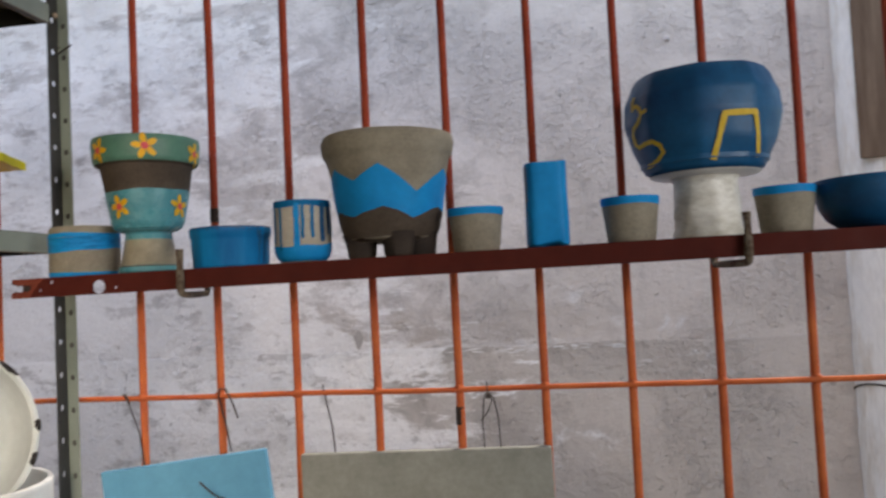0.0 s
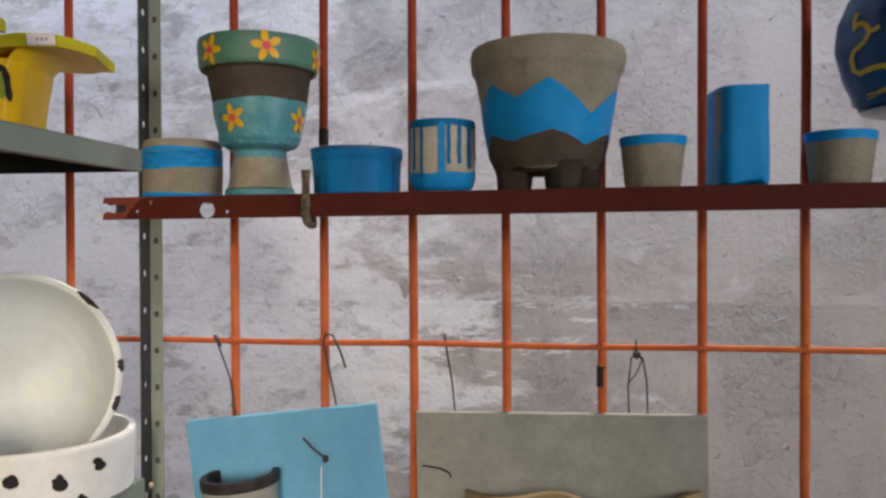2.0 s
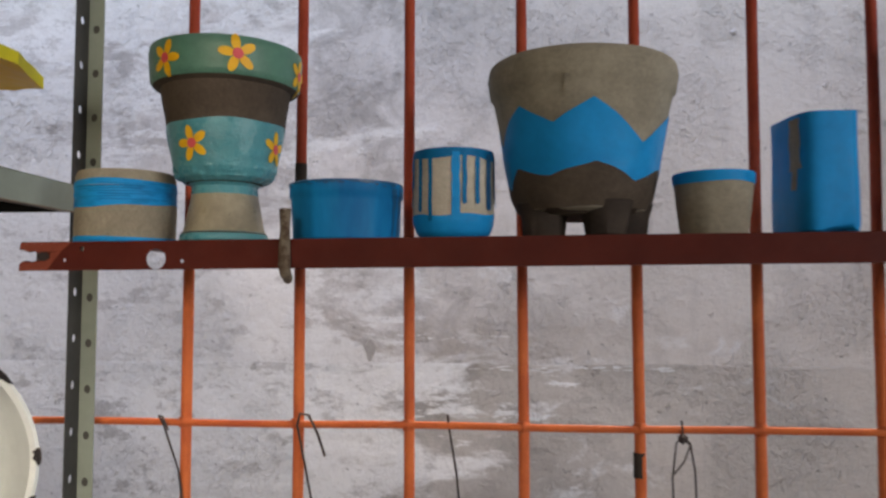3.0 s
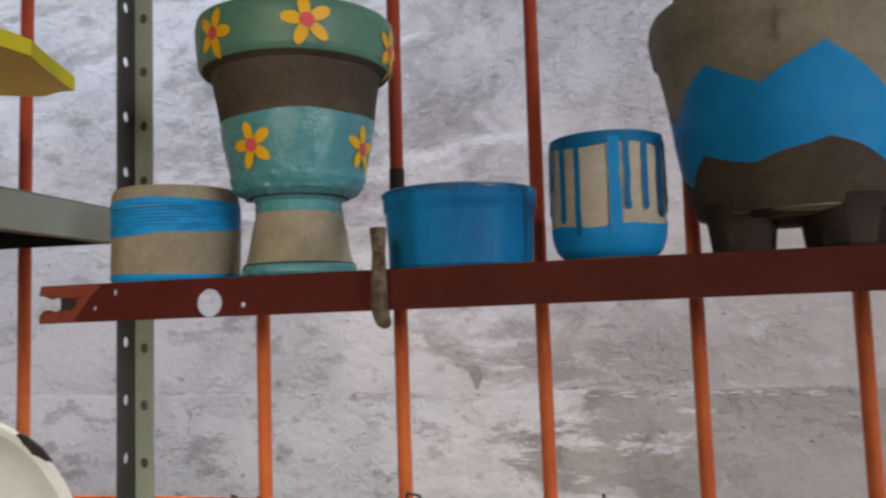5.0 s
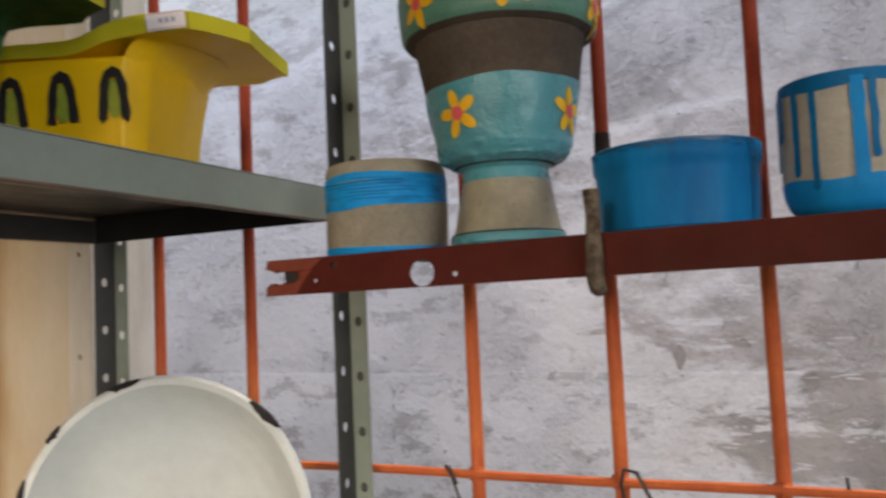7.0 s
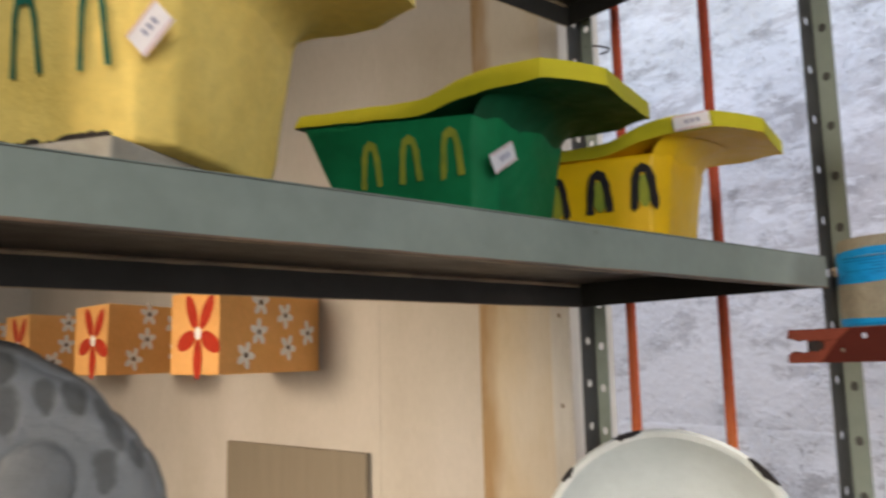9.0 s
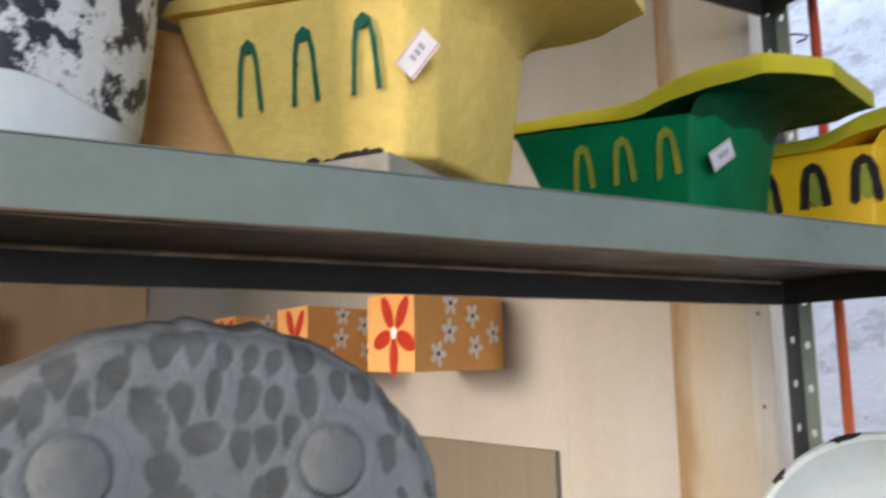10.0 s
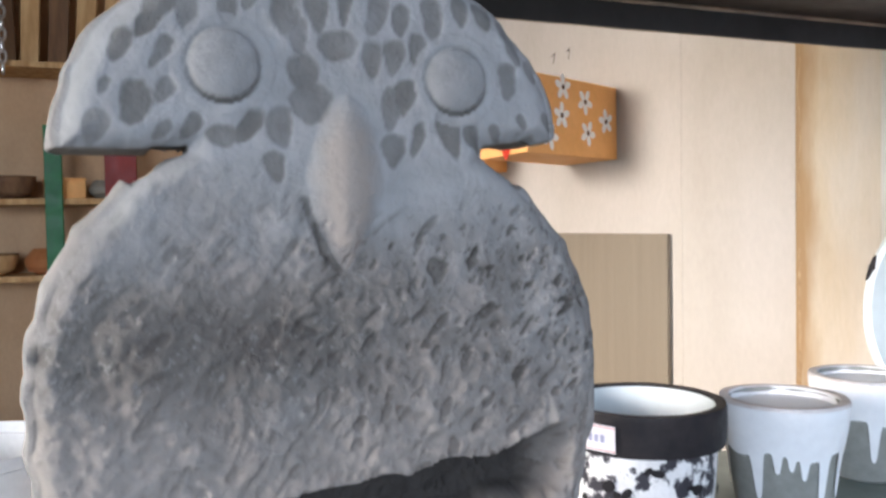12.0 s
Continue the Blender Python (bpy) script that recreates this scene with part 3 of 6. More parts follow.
part("post", boxed(0.02, 0.10, 0.03, 0.11, 0, 4.2), DARKWOOD, t, bevel=0.004)

# ---------------------------------------------------------------- window grille
BAR_X = [-1.29, -1.13, -0.968, -0.812, -0.648, -0.490, -0.330, -0.172, -0.011, 0.148, 0.305, 0.465, 0.625, 0.785, 0.945, 1.105]
grille = thing("window_grille", (0, 1.525, 0.42), "window grille of orange-red painted iron bars, paint chipped", "window grille")
for i, x in enumerate(BAR_X):
    pts = [(x + 0.0018 * noise.noise(Vector((x * 9, 0, z * 3))), 0.0018 * noise.noise(Vector((x * 9, 5, z * 3))), z) for z in [2.2 * k / 30 for k in range(31)]]
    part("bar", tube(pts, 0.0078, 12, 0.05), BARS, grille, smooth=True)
for z in (0.18, 0.877, 1.95):
    pts = [(x, -0.010 + 0.0015 * noise.noise(Vector((x * 4, 1, z))), z + 0.0035 * noise.noise(Vector((x * 3, 2, z)))) for x in [-1.38 + 2.62 * k / 60 for k in range(61)]]
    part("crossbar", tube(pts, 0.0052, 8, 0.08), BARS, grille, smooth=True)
for x in BAR_X:
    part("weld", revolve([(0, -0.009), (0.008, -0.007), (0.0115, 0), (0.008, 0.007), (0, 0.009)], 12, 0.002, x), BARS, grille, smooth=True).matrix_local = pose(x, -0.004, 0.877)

for x, z0, z1 in ((-0.172, 1.230, 1.264), (-0.648, 1.640, 1.668)):
    ring = [(x, 0.0, z - 0.42) for z in (z0, z0 * 0.6 + z1 * 0.4, z1)]
    part("bare_patch", tube(ring, 0.0086, 12, 0.05), DARKCLAY, grille, "dark patch where paint is gone", smooth=True)

# ---------------------------------------------------------------- red iron shelf with its hooks
SLOPE = 0.0075


def shelf_z(x):
    return 1.5395 + SLOPE * (x + 0.9)


iron = thing("angle_iron_shelf", pose(-0.918, 1.285, shelf_z(-0.918), 0, -math.degrees(math.atan(SLOPE)), 0), "dark red primed angle iron used as a pot shelf, end torn", "shelf")
L = 1.95
# the upright face, with its round hole, bolt holes and torn slot at the end
def face_with_holes():
    bm = bmesh.new()
    h = 0.0335
    def loop(pts):
        vs = [bm.verts.new((x, 0, z)) for x, z in pts]
        return [bm.edges.new((vs[k], vs[(k + 1) % len(vs)])) for k in range(len(vs))]
    edges = loop([(0.002, 0), (L, 0), (L, -h), (0.0, -h), (0.0, -0.026), (0.004, -0.0225), (0.009, -0.0215), (0.016, -0.0235), (0.022, -0.0215), (0.031, -0.0222),
                  (0.036, -0.0195), (0.037, -0.016), (0.0345, -0.0125), (0.028, -0.0115), (0.022, -0.013), (0.019, -0.0105), (0.012, -0.012), (0.006, -0.0095), (0.0, -0.0085)])
    for cx, cz, r, n in ((0.165, -0.0212, 0.0120, 32), (0.076, -0.0085, 0.003, 12), (0.055, -0.0215, 0.0022, 10), (0.196, -0.024, 0.0026, 12), (0.022, -0.0295, 0.0018, 10)):
        edges += loop([(cx + r * math.cos(2 * math.pi * k / n), cz + r * math.sin(2 * math.pi * k / n)) for k in range(n)])
    bmesh.ops.triangle_fill(bm, use_beauty=True, use_dissolve=False, edges=edges)
    bm.normal_update()
    out = bmesh.ops.extrude_face_region(bm, geom=list(bm.faces))
    bmesh.ops.translate(bm, verts=[v for v in out["geom"] if isinstance(v, bmesh.types.BMVert)], vec=(0, 0.0032, 0))
    return bm


part("upright_flange", face_with_holes(), REDIRON, iron)
part("seat_flange", boxed(0.095, L, 0.0034, 0.19, -0.0036, 0.0), REDIRON, iron)
part("bottom_lip", boxed(0.30, L, 0.0034, 0.012, -0.0335, -0.0305), REDIRON, iron)
# black plate added so that the slot's inside looks dark
part("slot_backing", boxed(0.019, 0.040, 0.0036, 0.0050, -0.0235, -0.0105), BLACK, iron)
for pts in (((0.002, -0.0008), (0.064, -0.0008), (0.052, -0.0105), (0.036, -0.0115), (0.028, -0.0110), (0.022, -0.0122), (0.018, -0.0098), (0.012, -0.0112), (0.006, -0.0090), (0.001, -0.0078)),
            ((0.0005, -0.033), (0.0005, -0.0262), (0.005, -0.0230), (0.016, -0.0242), (0.022, -0.0222), (0.031, -0.0228), (0.038, -0.0195), (0.0385, -0.0120), (0.052, -0.0108), (0.034, -0.033))):
    bm = bmesh.new()
    bm.faces.new([bm.verts.new((x, -0.0004, z)) for x, z in pts])
    bmesh.ops.triangulate(bm, faces=bm.faces)
    part("faded_patch", bm, REDFADE, iron, "faded orange-brown paint by the torn slot")
for x, dx in ((-0.599, -0.064), (0.312, -0.010)):
    z = shelf_z(x)
    hook = thing("shelf_hook", (x, 1.285, z), "rusty bent iron rod hook holding the shelf to the bars", "hook", "shelf hooks")
    pts = [(0.0, -0.0085, 0.033), (0.0005, -0.0095, 0.012), (0, -0.009, -0.01), (0, -0.0085, -0.028)]
    pts += [(0.0, -0.0085 + 0.013 * (1 - math.cos(a)), -0.030 - 0.013 * math.sin(a)) for a in (0.3, 0.7, 1.1, 1.5)]
    pts += [(dx * 0.2, 0.05, -0.0435), (dx * 0.6, 0.14, -0.043), (dx * 0.95, 0.218, -0.042), (dx, 0.228, -0.036), (dx * 1.05, 0.230, -0.02)]
    part("rod", tube(pts, 0.0062, 10, 0.25), RUST, hook, smooth=True)

# ---------------------------------------------------------------- pots on the red shelf
PY = 1.375


def pot(x, label, category="flower pot", y=PY, turn=0.0, name="flower_pot", wide=1.0, tall=1.0):
    m = pose(x, y, shelf_z(x) + 0.0006, 0, 0, turn) @ Matrix.Diagonal((wide, wide, tall, 1))
    return thing(name, m, label, category, "pots on the red shelf")


def wavy(base, amp, k, phase=0.0, amp2=0.0):
    return lambda a: base + amp * math.sin(k * a + phase) + amp2 * math.sin(5 * a + 1.3)


def const(v):
    return lambda a: v


FRONT = -math.pi / 2

# banded cup
p = pot(-0.834, "low cement cup with brushed blue bands and a grooved rim", "cup", name="cement_cup", wide=0.86, tall=0.95)
o = [(0.066, 0), (0.0705, 0.004), (0.071, 0.055), (0.0695, 0.060), (0.0712, 0.064), (0.0700, 0.070), (0.0715, 0.074), (0.0700, 0.080), (0.0700, 0.088), (0.068, 0.093)]
part("cup_body", revolve(shell(o, 0.009), 64, 0.0008, 1), CEMENT, p, smooth=True)
part("blue_band", coat(o, wavy(0.050, 0.004, 1, 0.6, 0.0008), wavy(0.082, 0.001, 3), wob=0.0008, seed=1), BRUSHED, p, "brushed blue band", smooth=True)
sk = on_pot(o, FRONT, 0.0016)
for i in range(7):
    bm = bmesh.new()
    zz = 0.056 + 0.0034 * i
    a0 = random.uniform(-0.07, 0.01)
    ribbon(bm, sk, [(a0, zz), (a0 + 0.03, zz - 0.0006), (a0 + random.uniform(0.06, 0.11), zz + 0.0006)], random.uniform(0.0005, 0.0013))
    part("brush_streak", bm, AZUREDARK, p)
part("foot_band", coat(o, const(0.001), wavy(0.0085, 0.001, 2), wob=0.0008, seed=1), AZURE, p, smooth=True)

# tall planter with flowers
p = pot(-0.7015, "tall footed planter, sage rim, brown and teal bands, yellow flowers", "planter", wide=0.88, tall=0.91, y=1.365)
o = [(0.057, 0), (0.0605, 0.003), (0.0595, 0.013), (0.0555, 0.0145), (0.0445, 0.066), (0.0430, 0.078), (0.053, 0.0815), (0.063, 0.087), (0.0695, 0.098), (0.0785, 0.14), (0.0900, 0.207), (0.0985, 0.2105), (0.102, 0.214), (0.1055, 0.252), (0.1045, 0.2565)]
part("planter_body", revolve(shell(o, 0.012, 0.09), 72, 0.0012, 2), BROWN, p, "brown cement body", smooth=True)
part("rim_coat", coat(o, const(0.2108), const(0.2560), rows=10, wob=0.0012, seed=2), SAGE, p, "sage green rim", smooth=True)
part("rim_top", revolve([(0.1056, 0.2560), (0.1052, 0.2600), (0.093, 0.2600), (0.0922, 0.22)], 72, 0.0012, 2), SAGE, p, smooth=True)
part("teal_coat", coat(o, const(0.0785), wavy(0.156, 0.003, 1, 2.2, 0.001), rows=14, wob=0.0012, seed=2), TEAL, p, "teal painted belly", smooth=True)
bm = revolve([(0.053, 0.0812)] + [(radius_at(o, 0.0835 + 0.0018 * k) + 0.0006, 0.0835 + 0.0018 * k) for k in range(16)], 160, 0.0)
for v in bm.verts:
    fade = min(1.0, max(0.0, (0.112 - v.co.z) / 0.02))
    bump = max(0.0, noise.noise(v.co * 120) + 0.5 * noise.noise(v.co * 260)) * 0.0042 * fade
    v.co += Vector((v.co.x, v.co.y, -0.02)).normalized() * (bump + 0.0002 * fade)
part("crusted_edge", bm, TEAL, p, "lumpy teal paint edge", smooth=True)
part("neck_band", coat(o, const(0.0650), const(0.0795), rows=4, wob=0.0012, seed=2, lift=0.0012), TEAL, p, smooth=True)
part("stem_coat", coat(o, const(0.0142), const(0.0653), rows=6, wob=0.0012, seed=2), GLAZED, p, "bare sealed cement stem", smooth=True)
part("foot_band", coat(o, const(0.0), const(0.0142), rows=4, wob=0.0012, seed=2), TEAL, p, smooth=True)
sk = on_pot(o, FRONT, 0.0021)
for a, z, s, spin in ((-0.051, 0.233, 0.0245, 1.2), (0.050, 0.236, 0.0255, 1.75), (0.160, 0.228, 0.0235, 1.3), (0.27, 0.231, 0.0235, 1.6), (-0.16, 0.23, 0.0235, 1.0)):
    flower(p, sk, a, z, s, YELLOW, ROSE, spin, fat=0.24)
for a, z, s, spin in ((-0.0185, 0.126, 0.0235, 1.85), (0.105, 0.126, 0.0235, 1.5), (0.20, 0.126, 0.023, 1.5), (-0.13, 0.126, 0.023, 1.2)):
    flower(p, sk, a, z, s, YELLOW, ROSE, spin, fat=0.24)

# blue dish
p = pot(-0.549, "shallow glossy blue painted pot with dark rim", "flower pot", y=1.372, wide=0.92, tall=0.95)
o = [(0.068, 0), (0.071, 0.003), (0.0735, 0.055), (0.0758, 0.058), (0.0762, 0.071)]
part("pot_body", revolve(shell(o, 0.007), 96, 0.0006, 3, facet=11), DISHBLUE, p, smooth=True)
part("rim_edge", revolve([(0.0768, 0.0700), (0.0768, 0.0732), (0.0755, 0.0742), (0.069, 0.0742), (0.0685, 0.062)], 64, 0.001, 5), NAVY, p, "dark worn rim", smooth=True)

sk = on_pot(o, FRONT, 0.0010)
# the dish's shaded right side is painted as a navy strip
bm = bmesh.new()
ribbon(bm, sk, [(0.092, 0.004), (0.094, 0.03), (0.093, 0.066)], 0.020)
part("dark_mark", bm, NAVY, p, "navy strip painting the dish's shaded side")
for k in range(12):
    bm = bmesh.new()
    blob(bm, sk, random.uniform(-0.09, 0.09), random.uniform(0.066, 0.0705), random.uniform(0.0025, 0.006), random.uniform(0.0007, 0.0015), extra=0.0012)
    part("rim_chip", bm, NAVY, p)

# mug with drips
p = pot(-0.416, "round-bottomed cement mug with blue paint drips", "mug", name="mug_pot", wide=0.95, tall=0.96)
o = [(0.030, 0), (0.040, 0.003), (0.0475, 0.010), (0.0515, 0.021), (0.0525, 0.034), (0.0520, 0.10), (0.0515, 0.110)]
part("mug_body", revolve(shell(o, 0.006), 64, 0.0006, 4), CEMENTPALE, p, "pale cement body", smooth=True)
part("base_coat", coat(o, const(0.001), wavy(0.0335, 0.0035, 1, 0.2, 0.0012), rows=10, wob=0.0006, seed=4), AZURE, p, smooth=True)
part("rim_coat", coat(o, wavy(0.1010, 0.0016, 4), const(0.110), rows=3, wob=0.0006, seed=4), AZUREDARK, p, smooth=True)
part("rim_top", revolve([(0.0522, 0.1085), (0.0518, 0.1128), (0.0455, 0.1128), (0.0452, 0.09)], 64, 0.0006, 4), AZUREDARK, p, smooth=True)
sk = on_pot(o, FRONT, 0.0017)
for a, zb, w0, m in ((-0.0423, 0.039, 0.0066, AZUREDARK), (-0.026, 0.026, 0.0056, AZUREDARK), (0.0066, 0.026, 0.0096, AZURE), (0.0174, 0.047, 0.0056, AZUREDARK), (0.0347, 0.048, 0.0062, AZUREDARK), (0.0544, 0.044, 0.010, NAVY), (0.072, 0.055, 0.007, NAVY), (-0.062, 0.072, 0.010, AZUREDARK), (-0.09, 0.05, 0.008, AZURE), (0.09, 0.05, 0.008, AZURE)):
    bm = bmesh.new()
    zs = [0.107 + (zb - 0.107) * k / 8 for k in range(9)]
    ribbon(bm, sk, [(a + 0.0009 * noise.noise(Vector((z * 60, a * 300, 1))), z) for z in zs], w0)
    blob(bm, sk, a, zb, w0 * 0.55, w0 * 0.8, extra=0.0002)
    part("paint_drip", bm, m, p)

# large three-legged pot
p = pot(-0.259, "large cement pot on stub legs with a blue zigzag band", "planter", wide=0.98, tall=0.915, y=1.385)
o = [(0.064, 0.030), (0.079, 0.036), (0.0865, 0.055), (0.0935, 0.095), (0.1055, 0.165), (0.1105, 0.187), (0.1150, 0.193), (0.1185, 0.215), (0.1165, 0.2265)]
part("pot_body", revolve(shell(o, 0.012, 0.05), 80, 0.0022, 6), CEMENT, p, "bare grey-brown cement", smooth=True)


def zig(a, turns):
    """A hand-drawn zigzag: heights at angles in degrees from the front, and on round the back."""
    d = (math.degrees(a - FRONT) + 180) % 360 - 180
    return float(np.interp(d, [t for t, z in turns], [z for t, z in turns])) + 0.0012 * math.sin(9 * a)


UPPER = [(-180, 0.140), (-155, 0.158), (-125, 0.118), (-100, 0.150), (-78, 0.124), (-47, 0.166), (-23, 0.138), (3, 0.168), (40, 0.117), (76, 0.162), (110, 0.125), (150, 0.155), (180, 0.140)]
LOWER = [(-180, 0.086), (-140, 0.068), (-105, 0.092), (-75, 0.066), (-58, 0.089), (-28, 0.076), (5, 0.093), (38, 0.071), (75, 0.092), (115, 0.070), (150, 0.090), (180, 0.086)]


part("blue_band", coat(o, lambda a: zig(a, LOWER) - 0.0012, lambda a: zig(a, UPPER), n=240, rows=10, wob=0.0022, seed=6, lift=0.0014), AZURE, p, "blue zigzag band", smooth=True)
part("lower_coat", coat(o, const(0.0305), lambda a: zig(a, LOWER), n=240, rows=8, wob=0.0022, seed=6, lift=0.0009), BROWN, p, "unpainted brown lower part", smooth=True)
for a in (FRONT - 1.12, FRONT + 0.46, FRONT + 2.3, FRONT + 1.45):
    bm = revolve([(0, 0), (0.020, 0.0), (0.0245, 0.004), (0.0275, 0.028), (0.033, 0.045), (0.0, 0.062)], 24, 0.004, a)
    part("leg", bm, DARKCLAY, p, smooth=True).matrix_local = pose(0.054 * math.cos(a), 0.054 * math.sin(a), 0, 0, 0, math.degrees(a))
bm = bmesh.new()
ribbon(bm, on_pot(o, FRONT, 0.002), [(-0.025, 0.198), (-0.024, 0.18), (-0.026, 0.172)], 0.006)
part("mould_mark", bm, CEMENT, p)

# little cups with a blue rim
for x, y, turn in ((-0.107, 1.362, 0), (0.149, 1.366, 40), (0.391, 1.366, 95)):
    p = pot(x, "small tapered cement cup with a bright blue rim", "cup", y=y, turn=turn, name="cement_cup", tall=0.975)
    o = [(0.036, 0), (0.0385, 0.0025), (0.0465, 0.070), (0.0467, 0.074)]
    part("cup_body", revolve(shell(o, 0.006), 56, 0.0008, x * 7), CEMENT, p, smooth=True)
    part("rim_coat", coat(o, wavy(0.0628, 0.0008, 3, x * 9), const(0.074), rows=4, wob=0.0008, seed=x * 7), AZURE, p, "blue rim", smooth=True)
    part("rim_top", revolve([(0.0472, 0.0735), (0.047, 0.0762), (0.041, 0.0762), (0.040, 0.06)], 56, 0.0008, x * 7), AZURE, p, smooth=True)

# tall blue vase with flattened sides
p = pot(0.012, "tall bright blue vase with a squared body and bare streak", "vase", turn=5, name="vase")
bm = bmesh.new()
rings = []
hgt, AX, AY = 0.141, 0.0350, 0.056
path = [(0.80, 0.0), (0.97, 0.004), (1.0, 0.012), (1.0, 0.05), (0.975, 0.10), (0.985, hgt), (0.86, hgt), (0.84, hgt - 0.02), (0.80, 0.02)]
for f, z in path:
    ring = []
    for k in range(80):
        a = 2 * math.pi * k / 80
        c, q = math.cos(a), math.sin(a)
        notch = 0.006 * math.exp(-((a - 4.85) / 0.22) ** 2) if z < 0.005 else 0.0
        ring.append(bm.verts.new((AX * f * math.copysign(abs(c) ** 0.45, c), AY * f * math.copysign(abs(q) ** 0.45, q), z + notch + (0.0025 * math.sin(a + 0.6) if z == hgt else 0))))
    rings.append(ring)
for ra, rb in zip(rings, rings[1:]):
    for k in range(80):
        bm.faces.new((ra[k], ra[(k + 1) % 80], rb[(k + 1) % 80], rb[k]))
bm.faces.new(rings[-1])
bm.faces.new(rings[0][::-1])
part("vase_body", bm, AZURE, p, smooth=True)
bm = bmesh.new()
def vase_side(a, b, extra=0.0):
    f = float(np.interp(b, (0.012, 0.05, 0.10, hgt), (1.0, 1.0, 0.975, 0.985)))
    return Vector((-AX * f * (1 - abs(a / (AY * f)) ** 4.44) ** 0.225 - 0.0006, a, b))
ribbon(bm, vase_side, [(-0.028, 0.134), (-0.027, 0.10), (-0.029, 0.075)], 0.024)
ribbon(bm, vase_side, [(-0.029, 0.077), (-0.026, 0.052)], 0.013)
part("bare_streak", bm, CEMENT, p, "bare cement streak")

# big navy bowl on a white pedestal
p = pot(0.2745, "big navy bowl on a white pedestal with yellow lines", "planter", y=1.385, wide=0.952, tall=0.92)
o = [(0.056, 0), (0.0585, 0.003), (0.0585, 0.012), (0.0555, 0.017), (0.0545, 0.035), (0.056, 0.038), (0.054, 0.075), (0.053, 0.10), (0.059, 0.1125)]
part("pedestal", revolve([(0, 0)] + dense(o) + [(0.0, 0.116)], 56, 0.0028, 8), PEDESTAL, p, "chipped white pedestal", smooth=True)
o = [(0.060, 0.111), (0.088, 0.1145), (0.098, 0.120), (0.118, 0.165), (0.1285, 0.210), (0.1265, 0.247), (0.114, 0.281), (0.109, 0.288)]
part("bowl", revolve(shell(o, 0.012, 0.13), 96, 0.0018, 9, facet=9), NAVY, p, "navy painted bowl with soft facets", smooth=True)
part("bowl_underside", revolve([(0.05, 0.1080), (0.088, 0.1115), (0.0935, 0.1145)], 64, 0.001, 9), WHITE, p, smooth=True)


def on_facet(outer, t0, lift):
    def place(a, z, extra=0.0):
        r0 = radius_at(outer, z)
        t = t0 + a / r0
        s = math.pi / 9
        b = (t + s) % (2 * s) - s
        r = r0 * (1 + 0.55 * (math.cos(s) / math.cos(b) - 1) + 0.02) + lift + extra
        return Vector((r * math.cos(t), r * math.sin(t), z))
    return place


sk = on_facet(o, FRONT, 0.0022)
bm = bmesh.new()
ribbon(bm, sk, [(-0.003, 0.126), (0.015, 0.199), (0.065, 0.200), (0.079, 0.130)], 0.0095)
part("yellow_line", bm, OCHRE, p, "painted yellow frame")
bm = bmesh.new()
ribbon(bm, sk, [(-0.150, 0.254), (-0.156, 0.242), (-0.158, 0.230), (-0.150, 0.236), (-0.140, 0.235), (-0.132, 0.228), (-0.128, 0.219), (-0.138, 0.206), (-0.158, 0.198), (-0.163, 0.188), (-0.158, 0.172),
                (-0.146, 0.165), (-0.122, 0.168), (-0.104, 0.168), (-0.090, 0.160), (-0.084, 0.148), (-0.094, 0.137), (-0.112, 0.132), (-0.130, 0.131)], 0.0072)
ribbon(bm, sk, [(-0.129, 0.221), (-0.120, 0.220), (-0.112, 0.223)], 0.006, extra=0.0003)
part("yellow_squiggle", bm, OCHRE, p, "painted yellow squiggle")

# navy shallow bowl
p = pot(0.535, "shallow navy blue bowl", "bowl", y=1.372, name="bowl", wide=0.95, tall=0.95)
o = [(0.055, 0), (0.066, 0.004), (0.082, 0.016), (0.094, 0.036), (0.099, 0.060), (0.0995, 0.081)]
part("bowl_body", revolve(shell(o, 0.009), 72, 0.0012, 11), NAVY, p, smooth=True)

# ---------------------------------------------------------------- slabs wired to the grille
def wire(name, parent, pts, r=0.0016):
    return part(name, tube(pts, r, 6, 0.2), WIRE, parent, smooth=True)


slab = thing("blue_wall_planter", (-0.551, 1.502, 1.196), "sky blue slab with a half pot, wired to the grille", "wall planter")
sl = part("slab", boxed(-0.345, 0.0, -0.006, 0.010, -0.42, 0.0), SKYBLUE, slab, "sky blue painted slab", bevel=0.002)
sl.matrix_local = pose(0, 0, 0, 0, -6.8, 0)
o = [(0.058, -0.30), (0.060, -0.20), (0.066, -0.132)]
hp = part("half_pot", revolve([(0, -0.30)] + o + [(0.064, -0.130), (0.056, -0.130), (0.052, -0.27), (0, -0.27)], 40, 0.001, 3), GREYSLAB, slab, "grey half pot", smooth=True)
hp.matrix_local = pose(-0.242, -0.034, 0.008, 0, -5, 0)
bm = revolve([(0.0665, -0.145), (0.0675, -0.131), (0.0655, -0.1275), (0.0555, -0.1275), (0.055, -0.16)], 40, 0.001, 3)
part("pot_rim", bm, BLACK, slab, "black rim", smooth=True).matrix_local = pose(-0.242, -0.034, 0.008, 0, -5, 0)
wire("wire", slab, [(-0.255, 0.006, -0.03), (-0.267, 0.012, 0.035), (-0.289, 0.008, 0.10), (-0.292, 0.0, 0.112), (-0.286, -0.002, 0.112), (-0.278, 0.0, 0.092)])
wire("wire", slab, [(-0.072, 0.006, -0.006), (-0.085, 0.012, 0.05), (-0.094, 0.006, 0.10), (-0.088, -0.002, 0.118), (-0.075, -0.004, 0.116), (-0.062, -0.004, 0.09), (-0.052, -0.003, 0.06)], 0.002)
